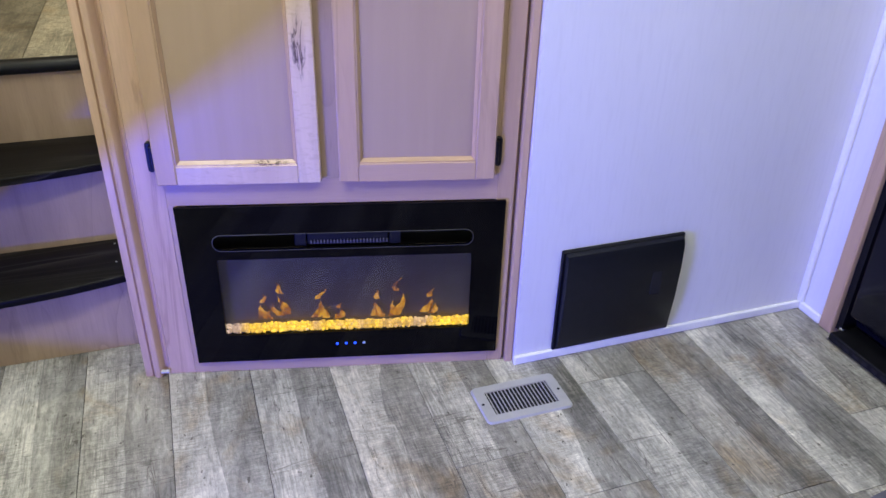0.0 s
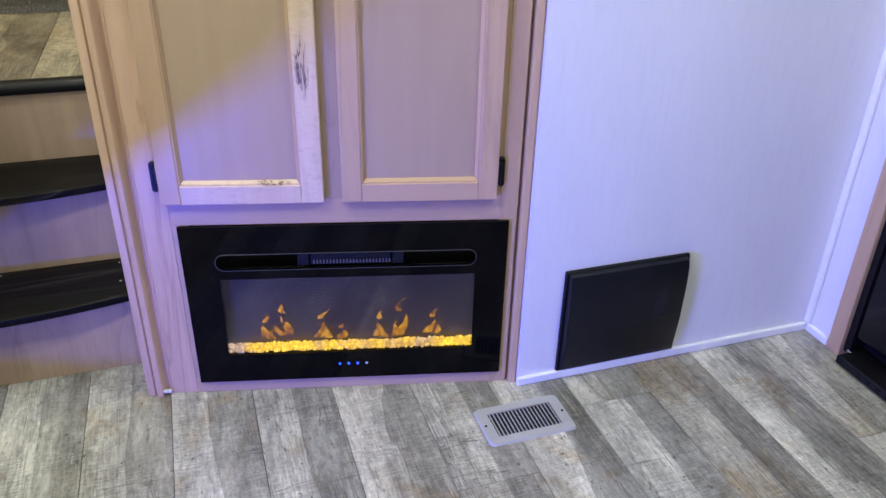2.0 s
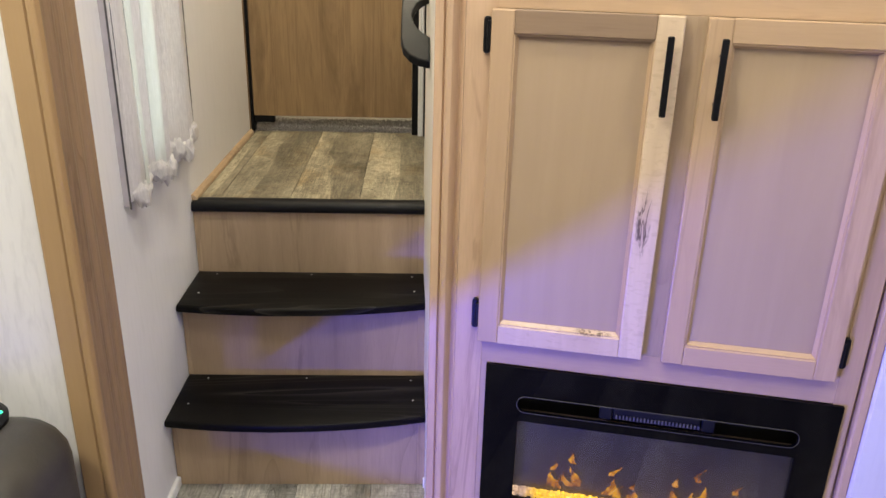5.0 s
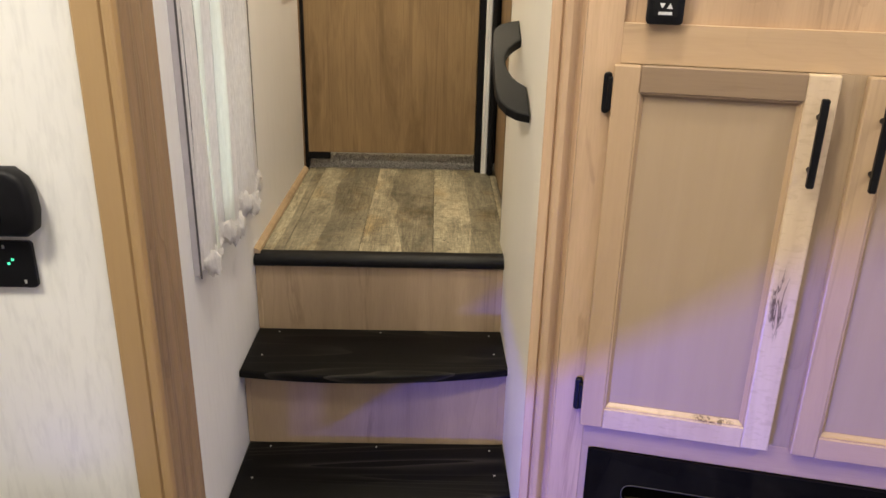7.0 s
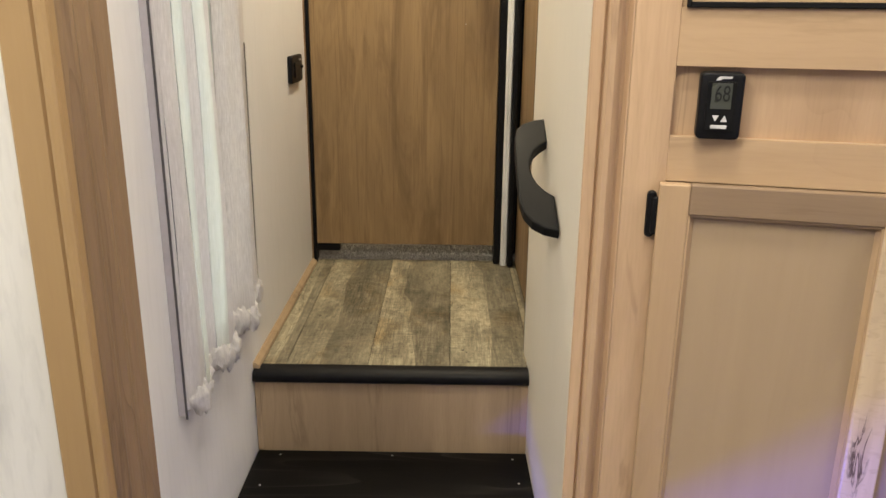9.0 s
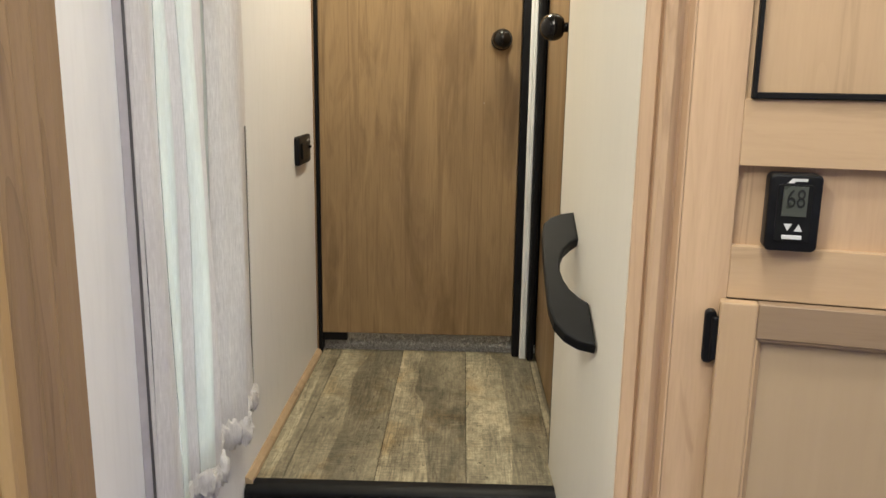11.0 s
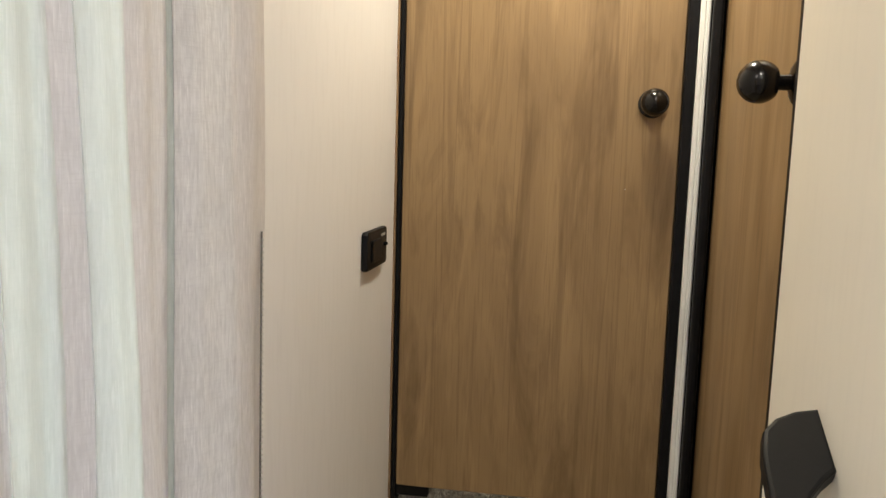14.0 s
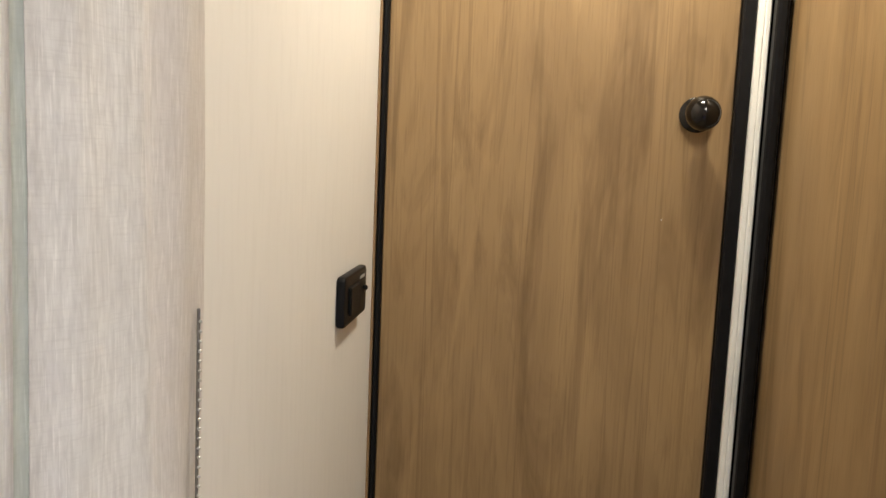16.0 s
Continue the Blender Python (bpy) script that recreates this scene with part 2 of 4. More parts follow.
def knotty(name, light, dark, spots):
    """Pale maple with dark cracked knots at given places of the board."""
    k = Nodes(name, 0.42)
    v = k.coord((1, 1, 0.10), False)
    c = k.mix(k.ramp(k.noise(v, 22, 4, 1.0), (0.35, 0.0), (0.7, 0.8)), light, tuple(0.6 * a + 0.4 * b for a, b in zip(light, dark)))
    flame = k.noise(k.coord((1, 1, 2.2), False), 45, 2, 0.5)
    c = k.mix(k.ramp(flame, (0.52, 0.0), (0.7, 0.25)), c, dark)
    tc = k.node("ShaderNodeTexCoord")
    for x, z, rx, rz in spots:
        sub = k.node("ShaderNodeVectorMath")
        sub.operation = "SUBTRACT"
        sub.inputs[1].default_value = (x, 0, z)
        k.link(tc.outputs["Object"], sub.inputs[0])
        mul = k.node("ShaderNodeVectorMath")
        mul.operation = "MULTIPLY"
        mul.inputs[1].default_value = (1 / rx, 0, 1 / rz)
        k.link(sub.outputs[0], mul.inputs[0])
        ln = k.node("ShaderNodeVectorMath")
        ln.operation = "LENGTH"
        k.link(mul.outputs[0], ln.inputs[0])
        near = k.ramp(ln.outputs["Value"], (0.55, 1.0), (1.0, 0.0))
        crack = k.ramp(k.noise(k.coord((1, 1, 0.16), False), 60, 4, 1.5), (0.44, 0.0), (0.49, 1.0), (0.52, 1.0), (0.57, 0.0))
        c = k.mix(k.mix(1.0, near, crack, "MULTIPLY"), c, (0.035, 0.022, 0.015))
        c = k.mix(k.mix(1.0, near, (0.25, 0.25, 0.25), "MULTIPLY"), c, dark)
    k.colour(c)
    return k.m


def flame_material(name):
    """Lit flame print: wispy, with holes and faint edges."""
    k = Nodes(name)
    n = k.noise(k.coord((1, 1, 0.45), False), 55, 4, 0.8, 0.6)
    glowing = k.node("ShaderNodeEmission", Strength=1.3)
    k.link(k.ramp(n, (0.42, (0.75, 0.20, 0.01)), (0.62, (1.0, 0.50, 0.04))), glowing.inputs["Color"])
    clear = k.node("ShaderNodeBsdfTransparent")
    mx = k.node("ShaderNodeMixShader")
    k.link(k.ramp(n, (0.36, 0.0), (0.64, 0.8)), mx.inputs[0])
    k.link(clear.outputs[0], mx.inputs[1])
    k.link(glowing.outputs[0], mx.inputs[2])
    k.link(mx.outputs[0], k.t.nodes["Material Output"].inputs[0])
    return k.m


def door_material(name, light, dark):
    """Printed brown laminate: soft upright clouds, smudged figure and thin broken veins."""
    k = Nodes(name, 0.42, 0.0, 0.4)
    cloud = k.noise(k.coord((1, 1, 0.22)), 7.0, 4, 0.8)
    c = k.mix(k.ramp(cloud, (0.36, 0.0), (0.64, 0.6)), light, tuple(0.4 * a + 0.6 * b for a, b in zip(light, dark)))
    smudge = k.noise(k.coord((1, 1, 0.15)), 13, 5, 1.0, 0.6)
    c = k.mix(k.ramp(smudge, (0.50, 0.0), (0.60, 0.32), (0.63, 0.42), (0.72, 0.05)), c, dark)
    pale = k.noise(k.coord((1, 1, 0.12)), 11, 3, 1.2)
    c = k.mix(k.ramp(pale, (0.55, 0.0), (0.68, 0.45)), c, tuple(min(1, a * 1.22) for a in light))
    vein = k.noise(k.coord((1, 1, 0.03)), 24, 3, 0.9, 0.5)
    c = k.mix(k.ramp(vein, (0.560, 0.0), (0.600, 0.34), (0.65, 0.0)), c, dark)
    pores = k.noise(k.coord((1, 1, 0.04)), 300, 3)
    c = k.mix(k.ramp(pores, (0.5, 0.0), (0.75, 0.28)), c, dark)
    k.colour(c)
    k.rough(k.ramp(cloud, (0.3, 0.38), (0.7, 0.48)))
    k.bump(pores, 0.12, 0.001)
    return k.m


MAPLE_L, MAPLE_D = (0.565, 0.395, 0.243), (0.31, 0.205, 0.115)
M_MAPLE = wood("maple", MAPLE_L, MAPLE_D, rings=0.2, fine=0.15, cloud=0.6, streak=12.0)
M_MAPLE_H = wood("maple_rail", MAPLE_L, MAPLE_D, "x", veins=0.25, rings=0.12, fine=0.15, cloud=0.5, streak=11.0)
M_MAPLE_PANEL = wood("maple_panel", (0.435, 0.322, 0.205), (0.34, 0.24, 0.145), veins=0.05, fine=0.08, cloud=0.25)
M_MAPLE_PALE = knotty("pale_maple", (0.68, 0.53, 0.36), (0.36, 0.23, 0.13), [(0.304, 0.847, 0.016, 0.08)])
M_MAPLE_STREAK = knotty("streaked_maple", (0.62, 0.47, 0.31), (0.35, 0.22, 0.12), [(0.225, 0.587, 0.045, 0.007)])
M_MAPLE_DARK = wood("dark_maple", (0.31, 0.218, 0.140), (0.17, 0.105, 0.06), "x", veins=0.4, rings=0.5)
M_MAPLE_POST = wood("maple_post", (0.63, 0.44, 0.28), (0.23, 0.135, 0.075), veins=0.35, streak=15, cloud=0.7, fine=0.16, rings=0.18, count=12.0)
M_DOOR = door_material("brown_door_laminate", (0.345, 0.232, 0.118), (0.120, 0.070, 0.031))
M_RISER = wood("riser_laminate", (0.52, 0.385, 0.245), (0.20, 0.135, 0.08), veins=0.4, streak=10, cloud=0.6, rings=0.35)
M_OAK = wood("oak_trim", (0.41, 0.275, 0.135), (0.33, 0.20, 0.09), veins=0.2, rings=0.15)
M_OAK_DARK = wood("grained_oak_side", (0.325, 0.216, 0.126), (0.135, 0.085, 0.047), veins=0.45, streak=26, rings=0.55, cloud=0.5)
M_PLANK = plank_material("grey_oak_plank", (1.0, 1.0, 0.97))
# Same plank for the landing, its warm, dimmer light put into the colour.
M_PLANK_LANDING = plank_material("oak_plank_warm_lit", (0.88, 0.81, 0.64))
M_JOINT = plain("joint", (0.05, 0.042, 0.036), 0.9)
M_WALL = wall_material("white_wallboard", (0.775, 0.772, 0.785), 0.15)
M_WALL_FLECK = wall_material("flecked_wallboard", (0.79, 0.78, 0.735), 0.38, 0.2)
M_CREAM = wall_material("cream_wallboard", (0.85, 0.80, 0.69), 0.08)
M_CEIL = plain("ceiling_white", (0.8, 0.79, 0.76), 0.7, wear=0.06)
M_TRIM = plain("white_trim", (0.86, 0.86, 0.85), 0.4, wear=0.05)
M_TREAD = wood("black_stained_tread", (0.0035, 0.0033, 0.0032), (0.010, 0.009, 0.0085), "x", rough=0.38, veins=0.2, fine=0.2, cloud=0.1, spec=0.08, rings=1.0, count=15.0, line_width=0.16, ring_colour=(0.058, 0.053, 0.048))
M_BLACK = plain("black_plastic", (0.007, 0.007, 0.0085), 0.44, wear=0.4, bump=0.15, spec=0.18)
M_SATIN = plain("satin_black_paint", (0.008, 0.008, 0.0085), 0.5, wear=0.3, spec=0.16)
M_PANEL = plain("dark_grey_plastic", (0.009, 0.010, 0.012), 0.38, wear=0.3, spec=0.25)
M_GLASS_BLACK = plain("black_glass", (0.0015, 0.0015, 0.002), 0.04, wear=0.2, bump=0.0, scale=6, spec=0.13)
M_FRIDGE = plain("gloss_black_steel", (0.004, 0.004, 0.007), 0.14, wear=0.3, bump=0.0, spec=0.2)
M_DARK = plain("dark_hollow", (0.006, 0.006, 0.006), 0.8)
M_SMOKE = plain("smoked_screen", (0.098, 0.068, 0.034), 0.6, wear=0.35, scale=8, bump=0.0)
M_STEEL = plain("grey_painted_steel", (0.48, 0.48, 0.47), 0.42, 0.2, wear=0.12)
M_CHROME = plain("brushed_steel", (0.55, 0.55, 0.53), 0.25, 1.0)
M_KNOB = plain("oil_rubbed_bronze", (0.012, 0.010, 0.009), 0.16, 0.3, wear=0.3, bump=0.0)
M_CARPET = fuzzy("grey_carpet", (0.52, 0.50, 0.47), (0.15, 0.14, 0.13), 260)
M_MAT = fuzzy("shaggy_grey_mat", (0.42, 0.39, 0.35), (0.10, 0.09, 0.08), 170)
M_LINEN = linen("greige_linen", (0.77, 0.745, 0.75), (0.60, 0.572, 0.575), 0.28)
# Daylight coming through the folds is put into this whiter, thinner cloth.
M_DAYLIT = linen("daylit_linen", (0.84, 0.86, 0.84), (0.74, 0.76, 0.74), 0.5)
# Green-grey crease strip: the shade inside a deep fold, put in as colour.
M_CREASE = linen("crease_shade_linen", (0.60, 0.62, 0.59), (0.48, 0.50, 0.47), 0.25)
M_HEM = linen("gathered_hem", (0.80, 0.78, 0.77), (0.56, 0.535, 0.53), 0.3)
M_LEATHER = plain("charcoal_leatherette", (0.040, 0.037, 0.032), 0.42, wear=0.25, scale=30, bump=0.35)
M_GREY_CLOTH = plain("slate_upholstery", (0.075, 0.075, 0.082), 0.7, wear=0.2, scale=60, bump=0.4)
M_PIPING = plain("grey_piping", (0.16, 0.152, 0.14), 0.5)
# Next two colours hold the shade between the curtain edge and the wall.
M_SIDE_SHADE = plain("lilac_side_shade", (0.50, 0.47, 0.50), 0.8, wear=0.15)
M_EDGE_SHADE = plain("dark_edge_shade", (0.10, 0.095, 0.10), 0.7)
M_PANE = pane_material("clear_pane")
M_EMBER = ember_material("glowing_crystal", 1.6)
M_EMBER_BACKING = ember_material("ember_backing_glow", 0.9)
M_FLAME = flame_material("flame")
M_BLUE = glow("blue_led", (0.03, 0.09, 1.0), 1.6)
M_BLUE_DIM = glow("blue_well", (0.01, 0.02, 0.9), 1.6)
M_WHITE_LED = glow("white_led", (0.30, 0.38, 0.55), 0.3)
M_GREEN = glow("green_led", (0.05, 0.8, 0.45), 0.9)
M_PINK = glow("pink_led", (0.9, 0.15, 0.5), 2.0)
M_RIM = plain("grey_rim", (0.07, 0.068, 0.05), 0.45, 0.0, bump=0.0, spec=0.2)
M_LCD = plain("lcd_grey", (0.062, 0.068, 0.056), 0.3, wear=0.1, bump=0.0)
M_INK = plain("lcd_segment", (0.003, 0.004, 0.003), 0.5, bump=0.0)
M_LABEL = plain("pale_print", (0.65, 0.65, 0.65), 0.5, bump=0.0)


# ---- building helpers ----
PLACE = {}


def thing(name, place, turn=0.0, label="", category="", group="", kind=""):
    ob = new(name)
    ob.empty_display_size = 0.05
    ob.matrix_basis = pose(*place, 0, 0, turn)
    PLACE[ob] = pose(*place, 0, 0, turn)
    return tagged(ob, label, category, group, kind)


def part(name, bm, material, parent=None, label="", world_space=False):
    """Links a bmesh as one mesh object under a thing or a part."""
    if world_space and parent in PLACE:
        bmesh.ops.transform(bm, matrix=PLACE[parent].inverted(), verts=bm.verts)
    me = bpy.data.meshes.new(name)
    bm.to_mesh(me)
    bm.free()
    me.materials.append(material)
    ob = new(name, me)
    if parent is not None:
        ob.parent = parent
        if parent in PLACE:
            PLACE[ob] = PLACE[parent]
    return tagged(ob, label)


def smooth(ob, angle=40):
    me = ob.data
    for p in me.polygons:
        p.use_smooth = True
    me.set_sharp_from_angle(angle=radians(angle))
    return ob


def box(x0, x1, y0, y1, z0, z1, bevel=0.0, seg=1, bm=None):
    one = bmesh.new()
    r = bmesh.ops.create_cube(one, size=1.0)
    bmesh.ops.scale(one, vec=(x1 - x0, y1 - y0, z1 - z0), verts=one.verts)
    bmesh.ops.translate(one, vec=((x0 + x1) / 2, (y0 + y1) / 2, (z0 + z1) / 2), verts=one.verts)
    if bevel:
        bmesh.ops.bevel(one, geom=one.edges[:], offset=bevel, segments=seg, profile=0.5, affect="EDGES")
    if bm is None:
        return one
    return merge(bm, one)


def merge(bm, other):
    me = bpy.data.meshes.new("tmp")
    other.to_mesh(me)
    other.free()
    bm.from_mesh(me)
    bpy.data.meshes.remove(me)
    return bm


def prism(points, axis, a, b, bevel=0.0, seg=1):
    """A polygon pushed along an axis from a to b. Points are the two other coordinates in order x, y, z."""
    bm = bmesh.new()

    def at(p, v):
        q = list(p)
        q.insert("xyz".index(axis), v)
        return q

    low = [bm.verts.new(at(p, a)) for p in points]
    high = [bm.verts.new(at(p, b)) for p in points]
    n = len(points)
    f0, f1 = bm.faces.new(low), bm.faces.new(high)
    for i in range(n):
        bm.faces.new((low[i], low[(i + 1) % n], high[(i + 1) % n], high[i]))
    bmesh.ops.recalc_face_normals(bm, faces=bm.faces[:])
    if bevel:
        edges = [e for f in (f0, f1) for e in f.edges]
        bmesh.ops.bevel(bm, geom=edges, offset=bevel, segments=seg, profile=0.5, affect="EDGES")
    return bm


def rounded(x0, x1, z0, z1, r, n=6):
    pts = []
    for cx, cz, a0 in ((x1 - r, z1 - r, 0), (x0 + r, z1 - r, 90), (x0 + r, z0 + r, 180), (x1 - r, z0 + r, 270)):
        for i in range(n + 1):
            a = radians(a0 + 90 * i / n)
            pts.append((cx + r * math.cos(a), cz + r * math.sin(a)))
    return pts


def lathe(profile, seg=28):
    """Turns (radius, height) pairs round the z axis."""
    bm = bmesh.new()
    rings = []
    for r, h in profile:
        rings.append([bm.verts.new((r * math.cos(2 * math.pi * i / seg), r * math.sin(2 * math.pi * i / seg), h)) for i in range(seg)])
    for a, b in zip(rings, rings[1:]):
        for i in range(seg):
            bm.faces.new((a[i], a[(i + 1) % seg], b[(i + 1) % seg], b[i]))
    bm.faces.new(rings[0][::-1])
    bm.faces.new(rings[-1])
    bmesh.ops.recalc_face_normals(bm, faces=bm.faces[:])
    return bm


def tube(points, r, seg=8):
    bm = bmesh.new()
    pts = [Vector(p) for p in points]
    rings = []
    for i, p in enumerate(pts):
        d = (pts[min(i + 1, len(pts) - 1)] - pts[max(i - 1, 0)]).normalized()
        side = d.cross(Vector((0, 0, 1)) if abs(d.z) < 0.9 else Vector((1, 0, 0))).normalized()
        up = side.cross(d)
        rings.append([bm.verts.new(p + r * (math.cos(2 * math.pi * k / seg) * side + math.sin(2 * math.pi * k / seg) * up)) for k in range(seg)])
    for a, b in zip(rings, rings[1:]):
        for i in range(seg):
            bm.faces.new((a[i], a[(i + 1) % seg], b[(i + 1) % seg], b[i]))
    bm.faces.new(rings[0][::-1])
    bm.faces.new(rings[-1])
    bmesh.ops.recalc_face_normals(bm, faces=bm.faces[:])
    return bm


def structure(name, bm, material, label, category):
    ob = part(name, bm, material)
    return tagged(ob, label, category, kind="structure")


def outline_text(body, size, material, name, parent, m, depth=0.0004):
    cu = bpy.data.curves.new(name, "FONT")
    cu.body, cu.size, cu.extrude, cu.align_x, cu.align_y = body, size, depth, "CENTER", "CENTER"
    ob = new("text_tmp", cu)
    dg = bpy.context.evaluated_depsgraph_get()
    me = bpy.data.meshes.new_from_object(ob.evaluated_get(dg))
    bpy.data.objects.remove(ob)
    me.transform(m)
    me.materials.clear()
    me.materials.append(material)
    out = new(name, me)
    out.parent = parent
    return out


# ---- plan ----
LEFT, RIGHT, BACK = -0.502, 0.157, 2.921      # stairwell walls and the bedroom door's face
LAND = 0.676                                 # landing height
CEIL = 2.62
WEST, SOUTH, EAST, NORTH = -1.75, -2.6, 2.0, 1.345
RISE = [(1.718, 0.0, 0.210), (1.900, 0.232, 0.443), (2.086, 0.465, 0.655)]

# ---- structure ----
floor = structure("floor", box(WEST, EAST + 0.1, SOUTH, 1.73, -0.08, -0.004), M_JOINT, "grey weathered oak plank flooring", "floor")
landing = structure("floor_landing", box(LEFT, 0.24, 2.085, BACK + 0.034, LAND - 0.03, LAND - 0.006), M_JOINT, "small upper landing of weathered oak planks", "floor")
structure("ceiling", box(WEST - 0.1, EAST + 0.8, SOUTH - 0.1, 3.9, CEIL, CEIL + 0.1), M_CEIL, "plain white ceiling panel", "ceiling")

structure("ceiling_landing", box(LEFT, RIGHT + 0.10, 2.10, BACK + 0.07, 2.40, CEIL - 0.002), M_CEIL, "lower white ceiling over the landing", "ceiling")
# Stairwell, left wall, with the window opening behind the curtain.
bm = box(LEFT - 0.06, LEFT, 1.3405, 1.65, 0, CEIL)
box(LEFT - 0.06, LEFT, 2.06, BACK + 0.1, 0, CEIL, bm=bm)
box(LEFT - 0.06, LEFT, 1.65, 2.06, 0, 0.92, bm=bm)
box(LEFT - 0.06, LEFT, 1.65, 2.06, 1.90, CEIL, bm=bm)
structure("wall_stair_left", bm, M_WALL, "white wallboard beside the steps, lilac in the led light", "wall")
# Stairwell, right wall, up to the side door.
structure("wall_stair_right", prism([(RIGHT, 1.578), (RIGHT + 0.012, 1.578), (RIGHT + 0.012, 1.64), (RIGHT + 0.05, 1.64), (RIGHT + 0.05, 2.204), (RIGHT - 0.010, 2.204)], "z", 0, CEIL), M_CREAM, "cream wallboard beside the steps", "wall")
bm = box(RIGHT + 0.045, RIGHT + 0.10, 2.204, 2.84, LAND + 1.66, CEIL)
box(RIGHT + 0.045, RIGHT + 0.10, 2.84, 3.0, 0, CEIL, bm=bm)
structure("wall_landing_right", bm, M_CREAM, "cream wallboard over the side door", "wall")
bm = box(LEFT, RIGHT + 0.045, BACK + 0.01, BACK + 0.07, LAND + 1.70, CEIL)
structure("wall_landing_back", bm, M_CREAM, "cream wallboard over the bedroom door", "wall")
bm = box(LEFT - 0.06, 0.24, 3.8, 3.86, 0, CEIL)
box(LEFT - 0.06, LEFT, BACK + 0.1, 3.8, 0, CEIL, bm=bm)
box(0.24, 0.30, 3.0, 3.8, 0, CEIL, bm=bm)
structure("wall_bedroom", bm, M_CREAM, "plain wall of the room behind the door", "wall")
structure("floor_bedroom", box(LEFT, 0.24, BACK + 0.034, 3.8, LAND - 0.03, LAND + 0.020, 0.010, 3), M_CARPET, "grey looped carpet showing under the door", "carpet")

# Wall to the right of the cabinet, the short return and the refrigerator bay.
structure("wall_north", box(1.075, EAST + 0.06, NORTH, NORTH + 0.06, 0, CEIL), M_WALL, "white vinyl wallboard washed blue by led light", "wall")
bm = box(EAST, EAST + 0.06, 1.247, NORTH, 0, CEIL)
structure("wall_return", bm, M_WALL, "narrow white wallboard return strip", "wall")
structure("wall_east", box(EAST, EAST + 0.06, SOUTH, 0.40, 0, CEIL), M_WALL, "plain white wallboard", "wall")
bm = box(EAST + 0.70, EAST + 0.76, 0.34, 1.31, 0, CEIL)
box(EAST + 0.06, EAST + 0.70, 1.25, 1.31, 0, CEIL, bm=bm)
box(EAST + 0.06, EAST + 0.70, 0.34, 0.40, 0, CEIL, bm=bm)
structure("wall_bay", bm, M_WALL, "plain wallboard lining of the refrigerator bay", "wall")
structure("floor_bay", box(EAST + 0.1, EAST + 0.70, 0.40, 1.25, -0.08, -0.002), M_JOINT, "plain floor under the refrigerator", "floor")
structure("wall_south", box(WEST - 0.06, EAST + 0.06, SOUTH - 0.06, SOUTH, 0, CEIL), M_WALL, "plain white wallboard", "wall")
structure("wall_west", box(WEST - 0.06, WEST, SOUTH, 1.305, 0, CEIL), M_WALL, "plain white wallboard", "wall")
# Wall that ends beside the steps.
structure("wall_seat", box(WEST, -0.445, 1.217, 1.305, 0, CEIL), M_WALL_FLECK, "off-white wallboard with fine vertical flecks", "wall")

structure("baseboard_north", box(1.07, EAST, NORTH - 0.012, NORTH, 0, 0.026, 0.003), M_TRIM, "thin white plastic base strip", "baseboard")
structure("baseboard_return", box(EAST - 0.012, EAST, 1.25, NORTH - 0.012, 0, 0.026, 0.003), M_TRIM, "thin white plastic base strip", "baseboard")
structure("wall_jog", box(LEFT - 0.06, LEFT, 1.306, 1.34, 0, CEIL), M_WALL, "short white wall piece behind the casing", "wall")
structure("baseboard_stair", box(LEFT, LEFT + 0.012, 1.33, 1.716, 0, 0.03, 0.003), M_TRIM, "thin white plastic base strip", "baseboard")
structure("corner_strip", box(EAST - 0.016, EAST, NORTH - 0.02, NORTH, 0.026, CEIL, 0.004), M_TRIM, "white corner bead between two walls", "trim")
structure("stair_corner_strip", box(RIGHT - 0.006, RIGHT, 1.70, 1.712, 0, 0.03, 0.002), M_TRIM, "small white plastic end strip", "trim")
structure("landing_trim", prism([(LEFT, LAND), (LEFT + 0.016, LAND), (LEFT + 0.014, LAND + 0.008), (LEFT + 0.006, LAND + 0.014), (LEFT, LAND + 0.015)], "y", 2.088, BACK - 0.012), M_RISER, "light wooden quarter-round strip on the landing", "trim")

# Casing round the wall end: a narrow front board, a bead and the grained side.
structure("casing_front", box(-0.491, -0.4525, 1.203, 1.217, 0, CEIL, 0.003), M_OAK, "honey-coloured wooden casing board", "trim")
structure("casing_bead", box(-0.452, -0.4365, 1.200, 1.221, 0, CEIL, 0.005, 2), M_OAK, "honey-coloured wooden corner bead", "trim")
pts = [(-0.475, 1.2215), (-0.439, 1.2215)]
for i in range(1, 13):
    u = i / 13
    pts.append((-0.438 + 0.012 * u - (0.003 if i % 4 in (1, 2) else 0.0), 1.2215 + 0.0915 * u))
pts += [(-0.425, 1.313), (-0.475, 1.313)]
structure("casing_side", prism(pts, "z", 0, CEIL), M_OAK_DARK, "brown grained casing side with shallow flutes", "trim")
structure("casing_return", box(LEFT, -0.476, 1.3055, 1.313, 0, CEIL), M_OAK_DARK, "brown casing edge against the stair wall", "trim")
structure("trim_bay", box(EAST - 0.014, EAST + 0.06, 1.202, 1.247, 0, CEIL, 0.003), M_MAPLE, "maple casing board beside the refrigerator", "trim")


